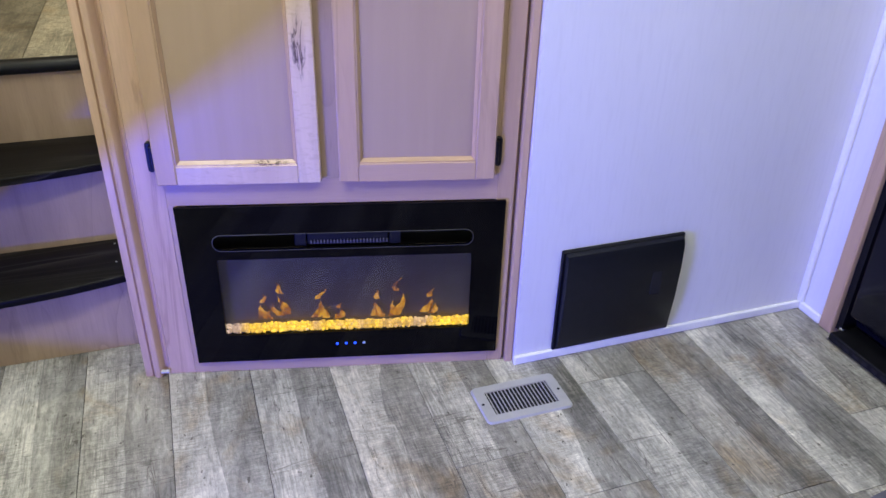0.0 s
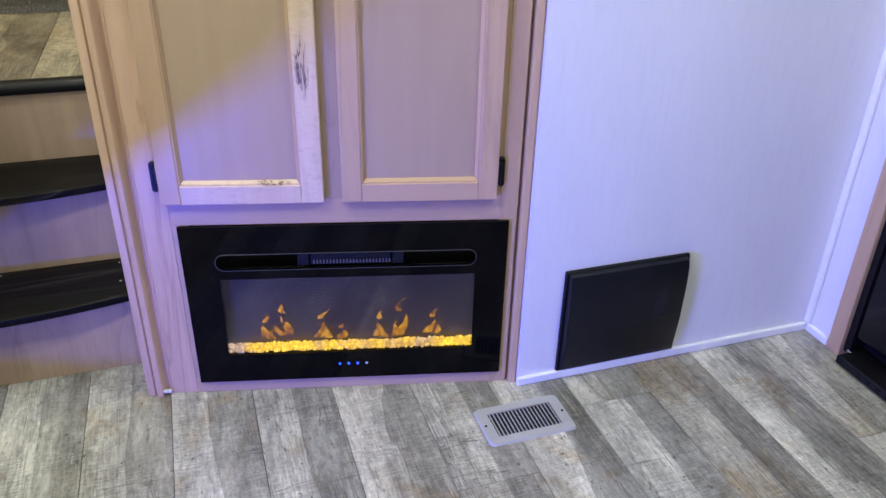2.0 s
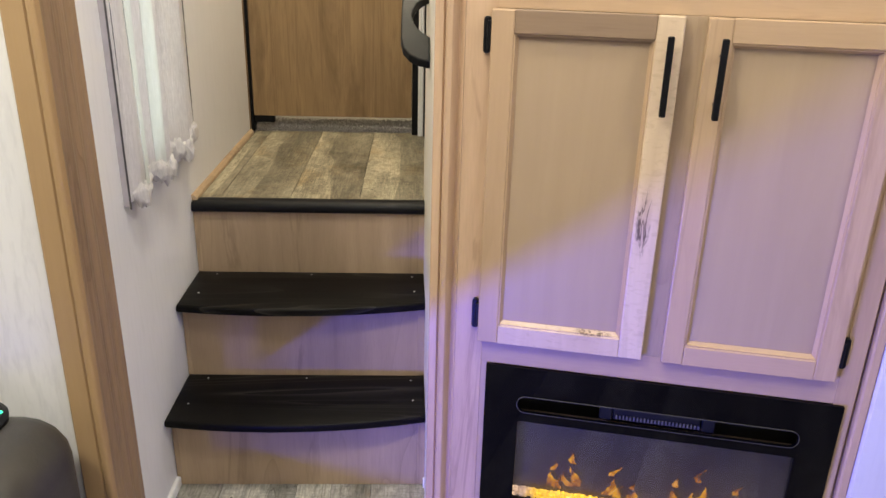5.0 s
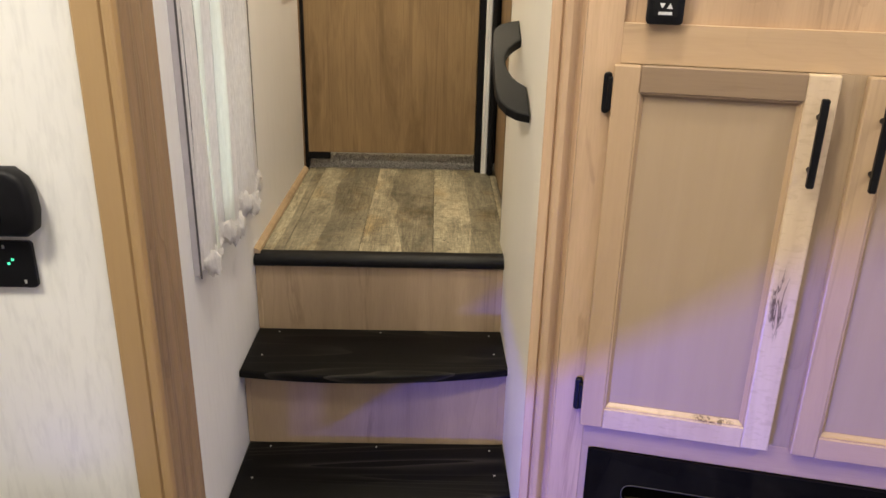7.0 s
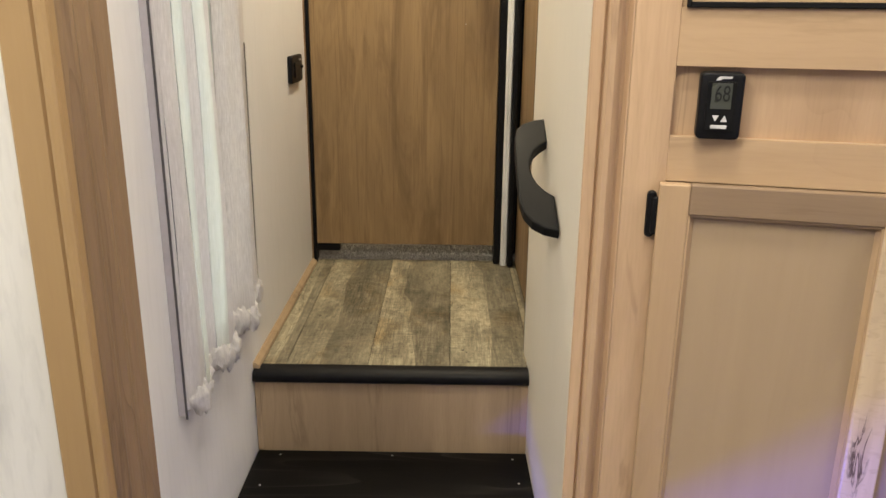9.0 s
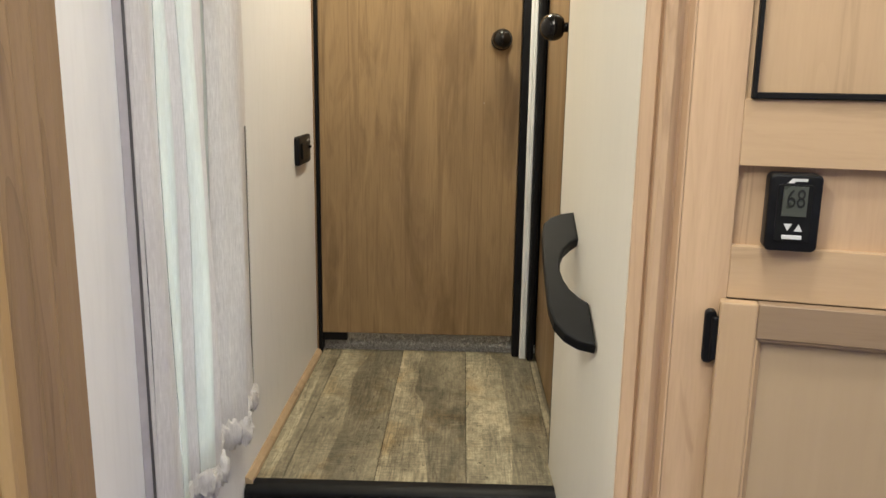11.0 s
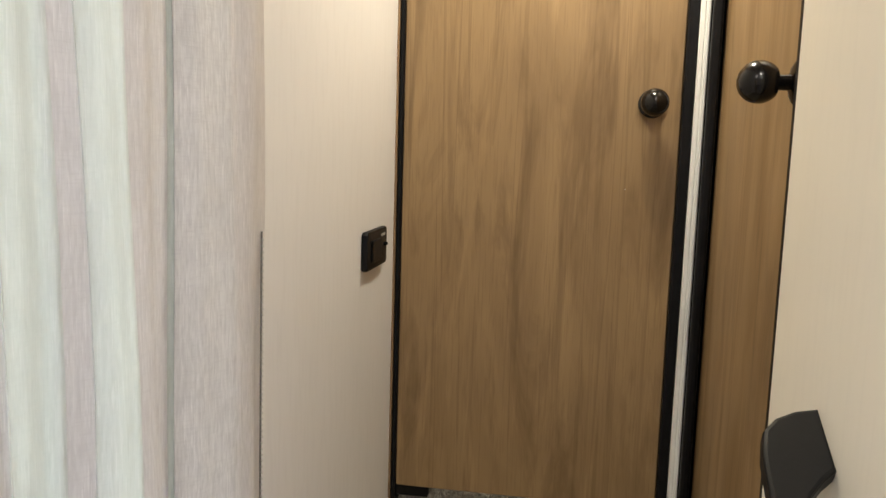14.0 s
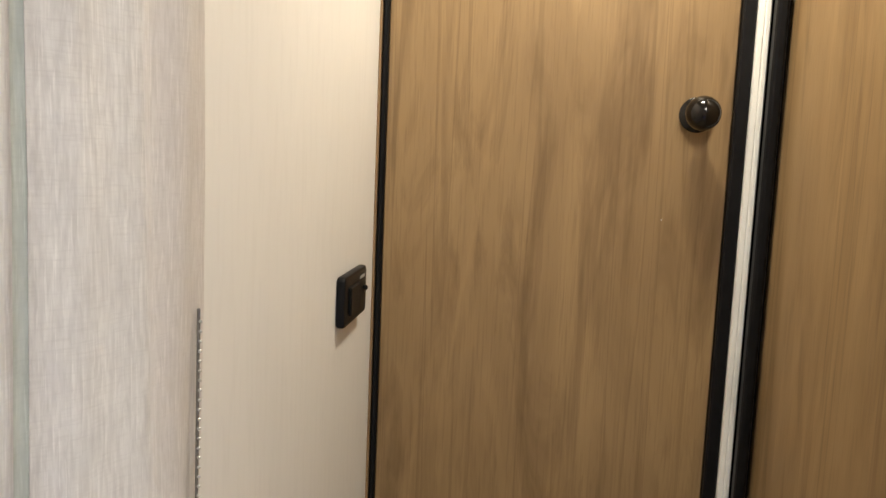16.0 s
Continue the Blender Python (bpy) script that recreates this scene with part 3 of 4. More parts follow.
# ---- staircase ----
def staircase():
    st = thing("staircase", (-0.17, 1.9, 0), 0, "three boxed steps with brown laminate risers and black treads", "stairs")
    x0, x1 = LEFT + 0.002, RIGHT - 0.002
    for y, z0, z1 in RISE:
        part("riser", box(x0, x1, y, y + 0.016, max(z0 - 0.02, 0.001), z1), M_RISER, st, world_space=True)
        for a, b in ((x0, x0 + 0.013), (x1 - 0.022, x1)):
            part("riser_edge", box(a, b, y - 0.0025, y - 0.0002, max(z0, 0.002), z1, 0.0008), M_RISER, st, "narrow laminate end strip", True)
    for y, z in ((1.718, 0.232), (1.900, 0.465)):
        n, pts = 20, []
        for i in range(n + 1):
            u = i / n
            x = x0 + (x1 - x0) * u
            f = y - 0.048 * (1 - u) - 0.023 * u - 0.132 * u * (1 - u)
            pts.append((x, f))
        pts += [(x1, y + 0.181), (x0, y + 0.181)]
        tr = smooth(part("tread", prism(pts, "z", z - 0.022, z, 0.006, 3), M_TREAD, st, "black-stained wooden tread with a bowed front", True))
        for sx, sy in ((0.09, 0.158), (0.5, 0.16), (0.94, 0.15), (0.06, 0.03), (0.95, 0.05)):
            bm = lathe([(0.0028, 0), (0.0028, 0.0012), (0.0018, 0.0018)], 8)
            bmesh.ops.translate(bm, vec=(x0 + (x1 - x0) * sx, y + sy, z - 0.0006), verts=bm.verts)
            part("screw", bm, M_STEEL, tr, world_space=True)
    pts = [(y + 0.010, LAND + h) for y, h in ((2.102, -0.012), (2.102, 0.002), (2.085, 0.002), (2.068, -0.003), (2.061, -0.009), (2.059, -0.022), (2.065, -0.029), (2.075, -0.030), (2.075, -0.012))]
    smooth(part("nosing", prism(pts, "x", x0, x1), M_BLACK, st, "black rounded stair nosing", True), 50)
    return st


staircase()

# ---- tall cabinet ----
CAB = (0.289, 1.545, 0.0)
TURN_CAB = -13.19


def shaker_door(cab, x0, x1, z0, z1, pull_x, hinge_x, mats):
    """Frame-and-panel door with bar pull and two hinges."""
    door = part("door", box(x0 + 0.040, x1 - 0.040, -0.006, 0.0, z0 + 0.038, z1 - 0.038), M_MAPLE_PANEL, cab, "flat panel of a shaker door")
    w, v, f0, f1 = 0.0445, 0.050 if mats[1] is M_MAPLE_PALE else 0.0445, -0.020, -0.001
    part("stile", box(x0, x0 + w, f0, f1, z0, z1, 0.003, 2), mats[0], door)
    part("stile", box(x1 - v, x1, f0, f1, z0, z1, 0.003, 2), mats[1], door)
    part("rail", box(x0 + w, x1 - v, f0, f1, z1 - w, z1, 0.0015), mats[2], door)
    part("rail", box(x0 + w, x1 - v, f0, f1, z0, z0 + w, 0.0015), mats[3], door)
    # Stepped, sloping bead round the panel.
    slope = ((0.0, -0.003), (0.0, -0.0172), (0.0028, -0.0172), (0.0036, -0.0135), (0.0085, -0.0075), (0.0085, -0.003))
    a0, a1, b0, b1 = x0 + w, x1 - v, z0 + w, z1 - w
    part("bead", prism([(a0 + a, y) for a, y in slope], "z", b0, b1), mats[0], door)
    part("bead", prism([(a1 - a, y) for a, y in slope], "z", b0, b1), mats[0] if mats[1] is M_MAPLE_PALE else mats[1], door)
    part("bead", prism([(y, b0 + a) for a, y in slope], "x", a0 + 0.0004, a1 - 0.0004), mats[3], door)
    part("bead", prism([(y, b1 - a) for a, y in slope], "x", a0 + 0.0004, a1 - 0.0004), mats[2], door)
    bm = box(pull_x - 0.006, pull_x + 0.006, -0.050, -0.038, 1.068, 1.215, 0.002)
    for z in (1.094, 1.182):
        post = lathe([(0.005, 0), (0.005, 0.024)], 10)
        bmesh.ops.transform(post, matrix=pose(pull_x, -0.019, z, 90, 0, 0), verts=post.verts)
        merge(bm, post)
    part("handle", bm, M_BLACK, door, "matt black square bar pull")
    for z in (0.601, 1.199):
        bm = prism(rounded(hinge_x - 0.007, hinge_x + 0.007, z - 0.035, z + 0.035, 0.0065, 5), "y", -0.009, 0.003, 0.002)
        barrel = lathe([(0.004, -0.028), (0.0055, -0.026), (0.0055, 0.026), (0.004, 0.028)], 10)
        side = 0.006 if hinge_x < pull_x else -0.006
        bmesh.ops.translate(barrel, vec=(hinge_x + side, -0.012, z), verts=barrel.verts)
        part("hinge", merge(bm, barrel), M_BLACK, door, "black surface hinge")
    return door


def tall_cabinet():
    cab = thing("tall_cabinet", CAB, TURN_CAB, "light maple tall cabinet with two shaker doors and a niche", "cabinet")
    top = CEIL - 0.002
    part("body", box(-0.07, 0.77, 0.30, 0.32, 0, top), M_MAPLE, cab)
    part("side_panel", box(0.757, 0.771, 0.024, 0.30, 0, top), M_MAPLE, cab)
    part("side_panel", box(-0.085, -0.071, 0.024, 0.30, 0, top), M_MAPLE, cab)
    # Moulded corner post with flutes.
    pts = [(-0.135, 0.06), (-0.135, -0.005), (-0.133, -0.007), (-0.1175, -0.007), (-0.1155, -0.004), (-0.1145, -0.001), (-0.1130, -0.004), (-0.1115, -0.010), (-0.106, -0.013), (-0.098, -0.012), (-0.0935, -0.007), (-0.0915, 0.003), (-0.0885, 0.010), (-0.0845, 0.011), (-0.081, 0.006), (-0.078, 0.0025), (-0.0755, 0.0025), (-0.0755, 0.06)]
    smooth(part("corner_post", prism(pts, "z", 0, top), M_MAPLE_POST, cab, "fluted maple corner post"), 35)
    f0, f1 = 0.002, 0.022
    part("face_stile", box(-0.075, -0.013, f0, f1, 0, top, 0.001), M_MAPLE_POST, cab)
    part("filler_strip", box(-0.0128, 0.006, 0.003, 0.022, 0.0362, 0.4768), M_MAPLE, cab)
    part("filler_strip", box(0.712, 0.7378, 0.003, 0.022, 0.5392, 1.2488), M_MAPLE, cab)
    part("face_stile", box(0.738, 0.779, f0, f1, 0, top, 0.001), M_MAPLE, cab)
    part("face_stile", box(0.328, 0.386, f0, f1, 0.539, 1.249, 0.0005), M_RISER, cab)
    for z0, z1 in ((0.0, 0.036), (0.477, 0.539), (1.249, 1.3155), (1.4145, 1.494), (2.10, top)):
        part("face_rail", box(-0.013, 0.738, f0, f1, z0, z1, 0.0007), M_MAPLE_H, cab)
    # Niche back and floor, and the wooden panel above with its black frame.
    part("niche_back", box(-0.013, 0.738, 0.016, 0.028, 1.310, 1.424), M_MAPLE_POST, cab)
    part("upper_panel", box(-0.013, 0.738, 0.010, 0.024, 1.494, 2.10), M_MAPLE, cab, "glossy maple panel inside a black frame")
    bm = box(-0.0065, -0.001, -0.004, 0.014, 1.4945, 2.099, 0.001)
    box(0.7265, 0.7325, -0.004, 0.014, 1.4945, 2.099, 0.001, bm=bm)
    box(-0.001, 0.7265, -0.004, 0.014, 1.4945, 1.502, 0.001, bm=bm)
    box(-0.001, 0.7265, -0.004, 0.014, 2.088, 2.099, 0.001, bm=bm)
    part("panel_frame", bm, M_SATIN, cab, "thin black frame strip")
    # Right-hand edge: gap whose shadow is put in as dark maple, and casing strip.
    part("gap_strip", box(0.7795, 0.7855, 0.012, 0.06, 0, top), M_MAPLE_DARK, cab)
    pts = [(0.786, 0.06), (0.786, -0.004), (0.790, -0.008), (0.803, -0.008), (0.807, -0.004), (0.807, 0.06)]
    part("edge_strip", prism(pts, "z", 0, top), M_MAPLE, cab, "maple edge strip against the white wall")
    shaker_door(cab, -0.022, 0.335, 0.538, 1.249, 0.311, -0.031, (M_MAPLE, M_MAPLE_PALE, M_MAPLE_DARK, M_MAPLE_STREAK))
    shaker_door(cab, 0.375, 0.726, 0.538, 1.249, 0.406, 0.735, (M_MAPLE, M_MAPLE, M_MAPLE_H, M_MAPLE_H))
    bm = box(-0.095, -0.075, -0.013, -0.003, 0.012, 0.018, 0.001)
    part("staple", bm, M_LABEL, cab, "small white plastic clip")
    return cab


tall_cabinet()


# ---- electric fireplace ----
def frame_plate(x0, x1, z0, z1, holes, y0, y1):
    """A plate with rounded openings: strips round each hole's outline, sewn to the plate's bands."""
    bm = bmesh.new()
    cuts = sorted({z0, z1, *[h[2] for h in holes], *[h[3] for h in holes]})
    for a, b in zip(cuts, cuts[1:]):
        inside = [h for h in holes if h[2] <= a and b <= h[3]]
        if not inside:
            box(x0, x1, y0, y1, a, b, bm=bm)
        for h in inside:
            box(x0, h[0], y0, y1, a, b, bm=bm)
            box(h[1], x1, y0, y1, a, b, bm=bm)
            r = h[4]
            for cx, cz, sx, sz in ((h[0], h[2], 1, 1), (h[1], h[2], -1, 1), (h[0], h[3], 1, -1), (h[1], h[3], -1, -1)):
                corner = [(cx, cz)]
                for i in range(7):
                    t = radians(15 * i)
                    corner.append((cx + sx * r * (1 - math.sin(t)), cz + sz * r * (1 - math.cos(t))))
                merge(bm, prism(corner, "y", y0, y1))
    return bm


def flame_mesh(x, z, h, lean, curl):
    """A torn lick of flame: a leaning teardrop, a smaller one beside it and a scrap floating above."""
    bm = bmesh.new()
    for k, (dx, lift, tall, wide) in enumerate(((0.0, 0.0, 0.62, 0.015), (0.016 * curl, -0.004, 0.45, 0.011), (0.006 * curl, 0.70 * h, 0.36, 0.008))):
        n, left, right = 12, [], []
        for i in range(n):
            u = i / (n - 1)
            w = wide * math.sin(math.pi * min(1.0, 0.12 + 0.88 * u) ** 0.6) * (1 - 0.4 * u) * min(1.0, 0.5 + h * 9) + 0.0004
            cx = x + dx + lean * u * h * 0.5 + 0.004 * curl * math.sin(5 * u + 40 * x + 2 * k)
            left.append((cx - w - 0.0016 * math.sin(19 * u + k), z + lift + tall * h * u))
            right.append((cx + w * 0.8 + 0.0015 * math.sin(23 * u + 60 * x), z + lift + tall * h * u))
        merge(bm, prism(left + right[::-1], "y", 0.0165 + 0.0006 * k, 0.0169 + 0.0006 * k))
    return bm


def fireplace():
    fp = thing("electric_fireplace", CAB, TURN_CAB, "black glass electric fireplace with orange flames and crystal embers", "fireplace")
    slot = (0.076, 0.685, 0.362, 0.403, 0.019)
    win = (0.079, 0.684, 0.118, 0.337, 0.006)
    part("glass_front", frame_plate(0.0, 0.760, 0.037, 0.476, (slot, win), -0.007, 0.001), M_GLASS_BLACK, fp, "polished black glass front")
    part("housing", box(0.01, 0.75, 0.068, 0.20, 0.045, 0.465), M_DARK, fp)
    bm = bmesh.new()
    out, inn = rounded(0.0745, 0.6865, 0.3605, 0.4045, 0.0205, 6), rounded(0.0762, 0.6848, 0.3622, 0.4028, 0.019, 6)
    a = [bm.verts.new((x, -0.0072, z)) for x, z in out]
    b = [bm.verts.new((x, -0.0088, z)) for x, z in out]
    c = [bm.verts.new((x, -0.0088, z)) for x, z in inn]
    for i in range(len(a)):
        j = (i + 1) % len(a)
        bm.faces.new((a[i], a[j], b[j], b[i]))
        bm.faces.new((b[i], b[j], c[j], c[i]))
    part("slot_rim", bm, M_RIM, fp, "thin grey rim of the heater outlet")
    part("slot_back", box(0.07, 0.69, 0.060, 0.066, 0.35, 0.41), M_DARK, fp)
    grille = part("heater_grille", box(0.292, 0.483, 0.010, 0.026, 0.364, 0.392, 0.002), M_PANEL, fp, "dark heater grille")
    for i in range(24):
        x = 0.299 + i * 0.0078
        part("grille_slat", box(x, x + 0.003, 0.006, 0.0105, 0.367, 0.376), M_PIPING, grille)
    for x in (0.262, 0.486):
        part("grille_end", box(x, x + 0.028, 0.006, 0.026, 0.363, 0.397, 0.002), M_PANEL, fp)
    # Glowing backing, added to brighten the gaps between the crystals.
    part("ember_tray", box(0.080, 0.683, 0.014, 0.028, 0.1135, 0.127), M_EMBER_BACKING, fp, "glowing backing added to fill gaps between the crystals")
    part("screen", box(0.075, 0.69, 0.030, 0.034, 0.112, 0.345), M_SMOKE, fp, "smoky grey flame screen")
    ob = part("pane", box(0.080, 0.683, -0.0035, -0.0015, 0.118, 0.334), M_PANE, fp)
    ob.visible_shadow = False
    # Crystal embers, in two rough rows.
    rnd = random.Random(5)
    bm = bmesh.new()
    x = 0.083
    while x < 0.681:
        for row in range(3):
            r = rnd.uniform(0.0034, 0.0058)
            one = bmesh.new()
            bmesh.ops.create_icosphere(one, subdivisions=1, radius=r)
            for v in one.verts:
                v.co *= rnd.uniform(0.75, 1.2)
            bmesh.ops.translate(one, vec=(x + rnd.uniform(-0.003, 0.003), 0.006 + 0.004 * row + rnd.uniform(-0.002, 0.002), 0.1205 + 0.0074 * row + rnd.uniform(-0.0015, 0.002)), verts=one.verts)
            merge(bm, one)
        x += rnd.uniform(0.0052, 0.0085)
    tagged(part("ember_bed", bm, M_EMBER, fp, "bed of glowing amber crystals"), kind="stuff")
    for x, z, h, lean, curl in ((0.168, 0.150, 0.066, 0.0, 1.0), (0.228, 0.160, 0.088, -0.35, -1.2), (0.302, 0.148, 0.078, 0.4, 1.1), (0.362, 0.145, 0.040, 0.1, -0.6), (0.452, 0.146, 0.072, -0.1, 0.7), (0.506, 0.146, 0.104, 0.25, -1.3), (0.578, 0.152, 0.066, 0.4, 0.9)):
        part("flame", flame_mesh(x, z, h, lean, curl), M_FLAME, fp, "small curling orange flame")
    for i in range(4):
        x = 0.350 + 0.0225 * i
        bm = lathe([(0.0034, 0.0), (0.0034, 0.0006)], 14)
        bmesh.ops.transform(bm, matrix=pose(x, -0.0071, 0.081, 90, 0, 0), verts=bm.verts)
        part("touch_button", bm, M_BLUE if i < 3 else M_WHITE_LED, fp, "lit blue touch button" if i < 3 else "faint white touch button")
    return fp


fireplace()


# ---- thermostat in the niche ----
def thermostat():
    th = thing("thermostat", CAB, TURN_CAB, "black wall thermostat reading 68 on a grey display", "thermostat")
    x0, x1, z0, z1 = 0.0205, 0.0795, 1.316, 1.4085
    smooth(part("case", prism(rounded(x0, x1, z0, z1, 0.007), "y", -0.018, 0.016, 0.004, 3), M_BLACK, th))
    part("face", prism(rounded(x0 + 0.010, x1 - 0.010, z0 + 0.012, z1 - 0.012, 0.003), "y", -0.0195, -0.017, 0.0008), M_SATIN, th)
    part("display", box(x0 + 0.016, x1 - 0.016, -0.0203, -0.0190, z0 + 0.043, z1 - 0.014), M_LCD, th, "grey liquid crystal display")
    outline_text("68", 0.028, M_INK, "digits", th, pose((x0 + x1) / 2 + 0.001, -0.0207, z0 + 0.063, 90, 0, 0) @ Matrix.Diagonal((0.76, 1.12, 1, 1)))
    for name, tri in (("button", [(0.0195, 0.034), (0.0285, 0.034), (0.024, 0.0255)]), ("button", [(0.0315, 0.0255), (0.0405, 0.0255), (0.036, 0.034)])):
        part(name, prism([(x0 + a, z0 + b) for a, b in tri], "y", -0.0212, -0.0190), M_LABEL, th, "pale triangular button")
    part("button", box(x0 + 0.0185, x0 + 0.0405, -0.0210, -0.0190, z0 + 0.0155, z0 + 0.0205, 0.0005), M_LABEL, th, "pale bar button")
    part("badge", prism([(x0 + 0.020, z1 - 0.0105), (x0 + 0.025, z1 - 0.0050), (x0 + 0.042, z1 - 0.0050), (x0 + 0.041, z1 - 0.0080), (x0 + 0.028, z1 - 0.0085), (x0 + 0.027, z1 - 0.0105)], "y", -0.0186, -0.0175), M_LABEL, th, "pale printed badge")
    return th


thermostat()


# ---- doors of the landing ----
def knob(place, turn, parent):
    """A ball knob on a stem and rose; its axis points along the local -y."""
    prof = [(0.030, 0.0), (0.030, 0.004), (0.022, 0.009), (0.011, 0.012), (0.010, 0.026), (0.014, 0.029)]
    for i in range(1, 14):
        a = radians(150 - 150 * i / 13)
        prof.append((max(0.0285 * math.sin(a), 0.0012), 0.050 + 0.0285 * math.cos(a)))
    bm = lathe(prof, 32)
    bmesh.ops.transform(bm, matrix=Matrix.Translation(place) @ pose(0, 0, 0, 0, 0, turn) @ pose(0, 0, 0, 90, 0, 0), verts=bm.verts)
    return smooth(part("door_knob", bm, M_KNOB, parent, "dark bronze ball knob", True), 50)


def bedroom_door():
    d = tagged(part("door_1", box(-0.486, 0.1055, BACK, BACK + 0.03, 0.740, LAND + 1.68, 0.002), M_DOOR), "closed brown woodgrain door with a dark knob", "door", kind="structure")
    PLACE[d] = Matrix.Identity(4)
    knob((0.047, BACK, 1.634), 0, d)
    part("latch", box(0.106, 0.114, BACK - 0.002, BACK + 0.02, 1.620, 1.642, 0.001), M_CHROME, d, "small steel latch plate")
    part("dot", box(0.0, 0.002, BACK - 0.001, BACK, 1.452, 1.454), M_LABEL, d, "tiny pale nick")
    part("bottom_seal", box(-0.486, -0.41, BACK + 0.004, BACK + 0.03, 0.714, 0.740, 0.002), M_BLACK, d, "black corner bracket")
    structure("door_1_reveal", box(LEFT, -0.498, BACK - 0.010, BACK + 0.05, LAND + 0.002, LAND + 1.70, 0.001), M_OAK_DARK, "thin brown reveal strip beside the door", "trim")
    structure("door_1_frame_left", box(-0.4975, -0.4865, BACK - 0.005, BACK + 0.07, LAND + 0.002, LAND + 1.70, 0.003), M_BLACK, "black door jamb strip", "door frame")
    structure("door_1_frame_right", box(0.1065, 0.1285, BACK - 0.014, BACK + 0.07, LAND + 0.002, LAND + 1.70, 0.003), M_BLACK, "black door jamb strip", "door frame")
    structure("door_1_frame_top", box(-0.4865, 0.1065, BACK - 0.014, BACK + 0.07, LAND + 1.682, LAND + 1.70, 0.003), M_BLACK, "black door head strip", "door frame")
    pts = [(0.129 + a, BACK + b) for a, b in ((0.0, 0.05), (0.0, -0.018), (0.002, -0.0215), (0.008, -0.022), (0.0095, -0.0195), (0.011, -0.0195), (0.0125, -0.022), (0.018, -0.0215), (0.0205, -0.018), (0.0205, 0.05))]
    structure("door_trim_white", prism(pts, "z", LAND - 0.006, CEIL), M_TRIM, "white ribbed strip between the two doors", "trim")


bedroom_door()


def side_door():
    x = RIGHT + 0.021
    d = tagged(part("door_2", box(x, x + 0.03, 2.222, 2.900, LAND + 0.012, LAND + 1.64, 0.002), M_DOOR), "brown woodgrain side door with a dark knob", "door", kind="structure")
    PLACE[d] = Matrix.Identity(4)
    knob((x, 2.318, 1.628), -90, d)
    structure("door_2_frame_near", box(RIGHT - 0.0095, RIGHT + 0.066, 2.2045, 2.220, LAND - 0.005, LAND + 1.66, 0.002), M_BLACK, "black door jamb edge strip", "door frame")
    structure("door_2_frame_far", box(0.150, 0.1700, 2.872, 2.898, LAND + 0.003, LAND + 1.66, 0.006, 2), M_BLACK, "black rounded door jamb post", "door frame")
    # Hidden sheet added to stop the bedroom lamp leaking past the jambs.
    structure("door_2_frame_backing", box(0.130, 0.205, BACK + 0.052, BACK + 0.06, LAND + 0.003, 2.399), M_BLACK, "unseen black sheet added behind the jambs to block lamp leak", "door frame")
    structure("door_2_frame_top", box(RIGHT + 0.014, RIGHT + 0.066, 2.2205, 2.884, LAND + 1.642, LAND + 1.658, 0.002), M_BLACK, "black door head strip", "door frame")


side_door()


# ---- grab handle ----
def grab_handle():
    g = thing("grab_handle", (RIGHT, 1.9, 1.196), 0, "black curved wooden grab handle on the cream wall", "handle")
    u = Vector((0, 0.885, 0.466))
    nrm = Vector((0, -0.466, 0.885))
    o = Vector((RIGHT - 0.006, 2.034, 1.278)) - nrm * 0.011
    # Outline: distance along the slope from the upper end, and distance from the wall.
    outer = [(0.0, 0.0), (0.006, 0.024), (0.018, 0.045), (0.036, 0.059), (0.066, 0.0645), (0.12, 0.066), (0.19, 0.0665), (0.255, 0.066), (0.290, 0.060), (0.315, 0.046), (0.331, 0.026), (0.339, 0.0)]
    inner = [(0.246, 0.0), (0.230, 0.016), (0.212, 0.028), (0.190, 0.036), (0.165, 0.040), (0.138, 0.038), (0.112, 0.029), (0.092, 0.014), (0.078, 0.0)]
    bm = bmesh.new()
    ring = outer + inner
    low = [bm.verts.new(o - u * a + Vector((-b, 0, 0)) - nrm * 0.011) for a, b in ring]
    high = [bm.verts.new(o - u * a + Vector((-b, 0, 0)) + nrm * 0.011) for a, b in ring]
    n = len(ring)
    f0, f1 = bm.faces.new(low), bm.faces.new(high)
    for i in range(n):
        bm.faces.new((low[i], low[(i + 1) % n], high[(i + 1) % n], high[i]))
    bmesh.ops.recalc_face_normals(bm, faces=bm.faces[:])
    bmesh.ops.bevel(bm, geom=[e for f in (f0, f1) for e in f.edges], offset=0.004, segments=2, profile=0.5, affect="EDGES")
    smooth(part("grip", bm, M_SATIN, g, world_space=True), 18)
    return g


grab_handle()


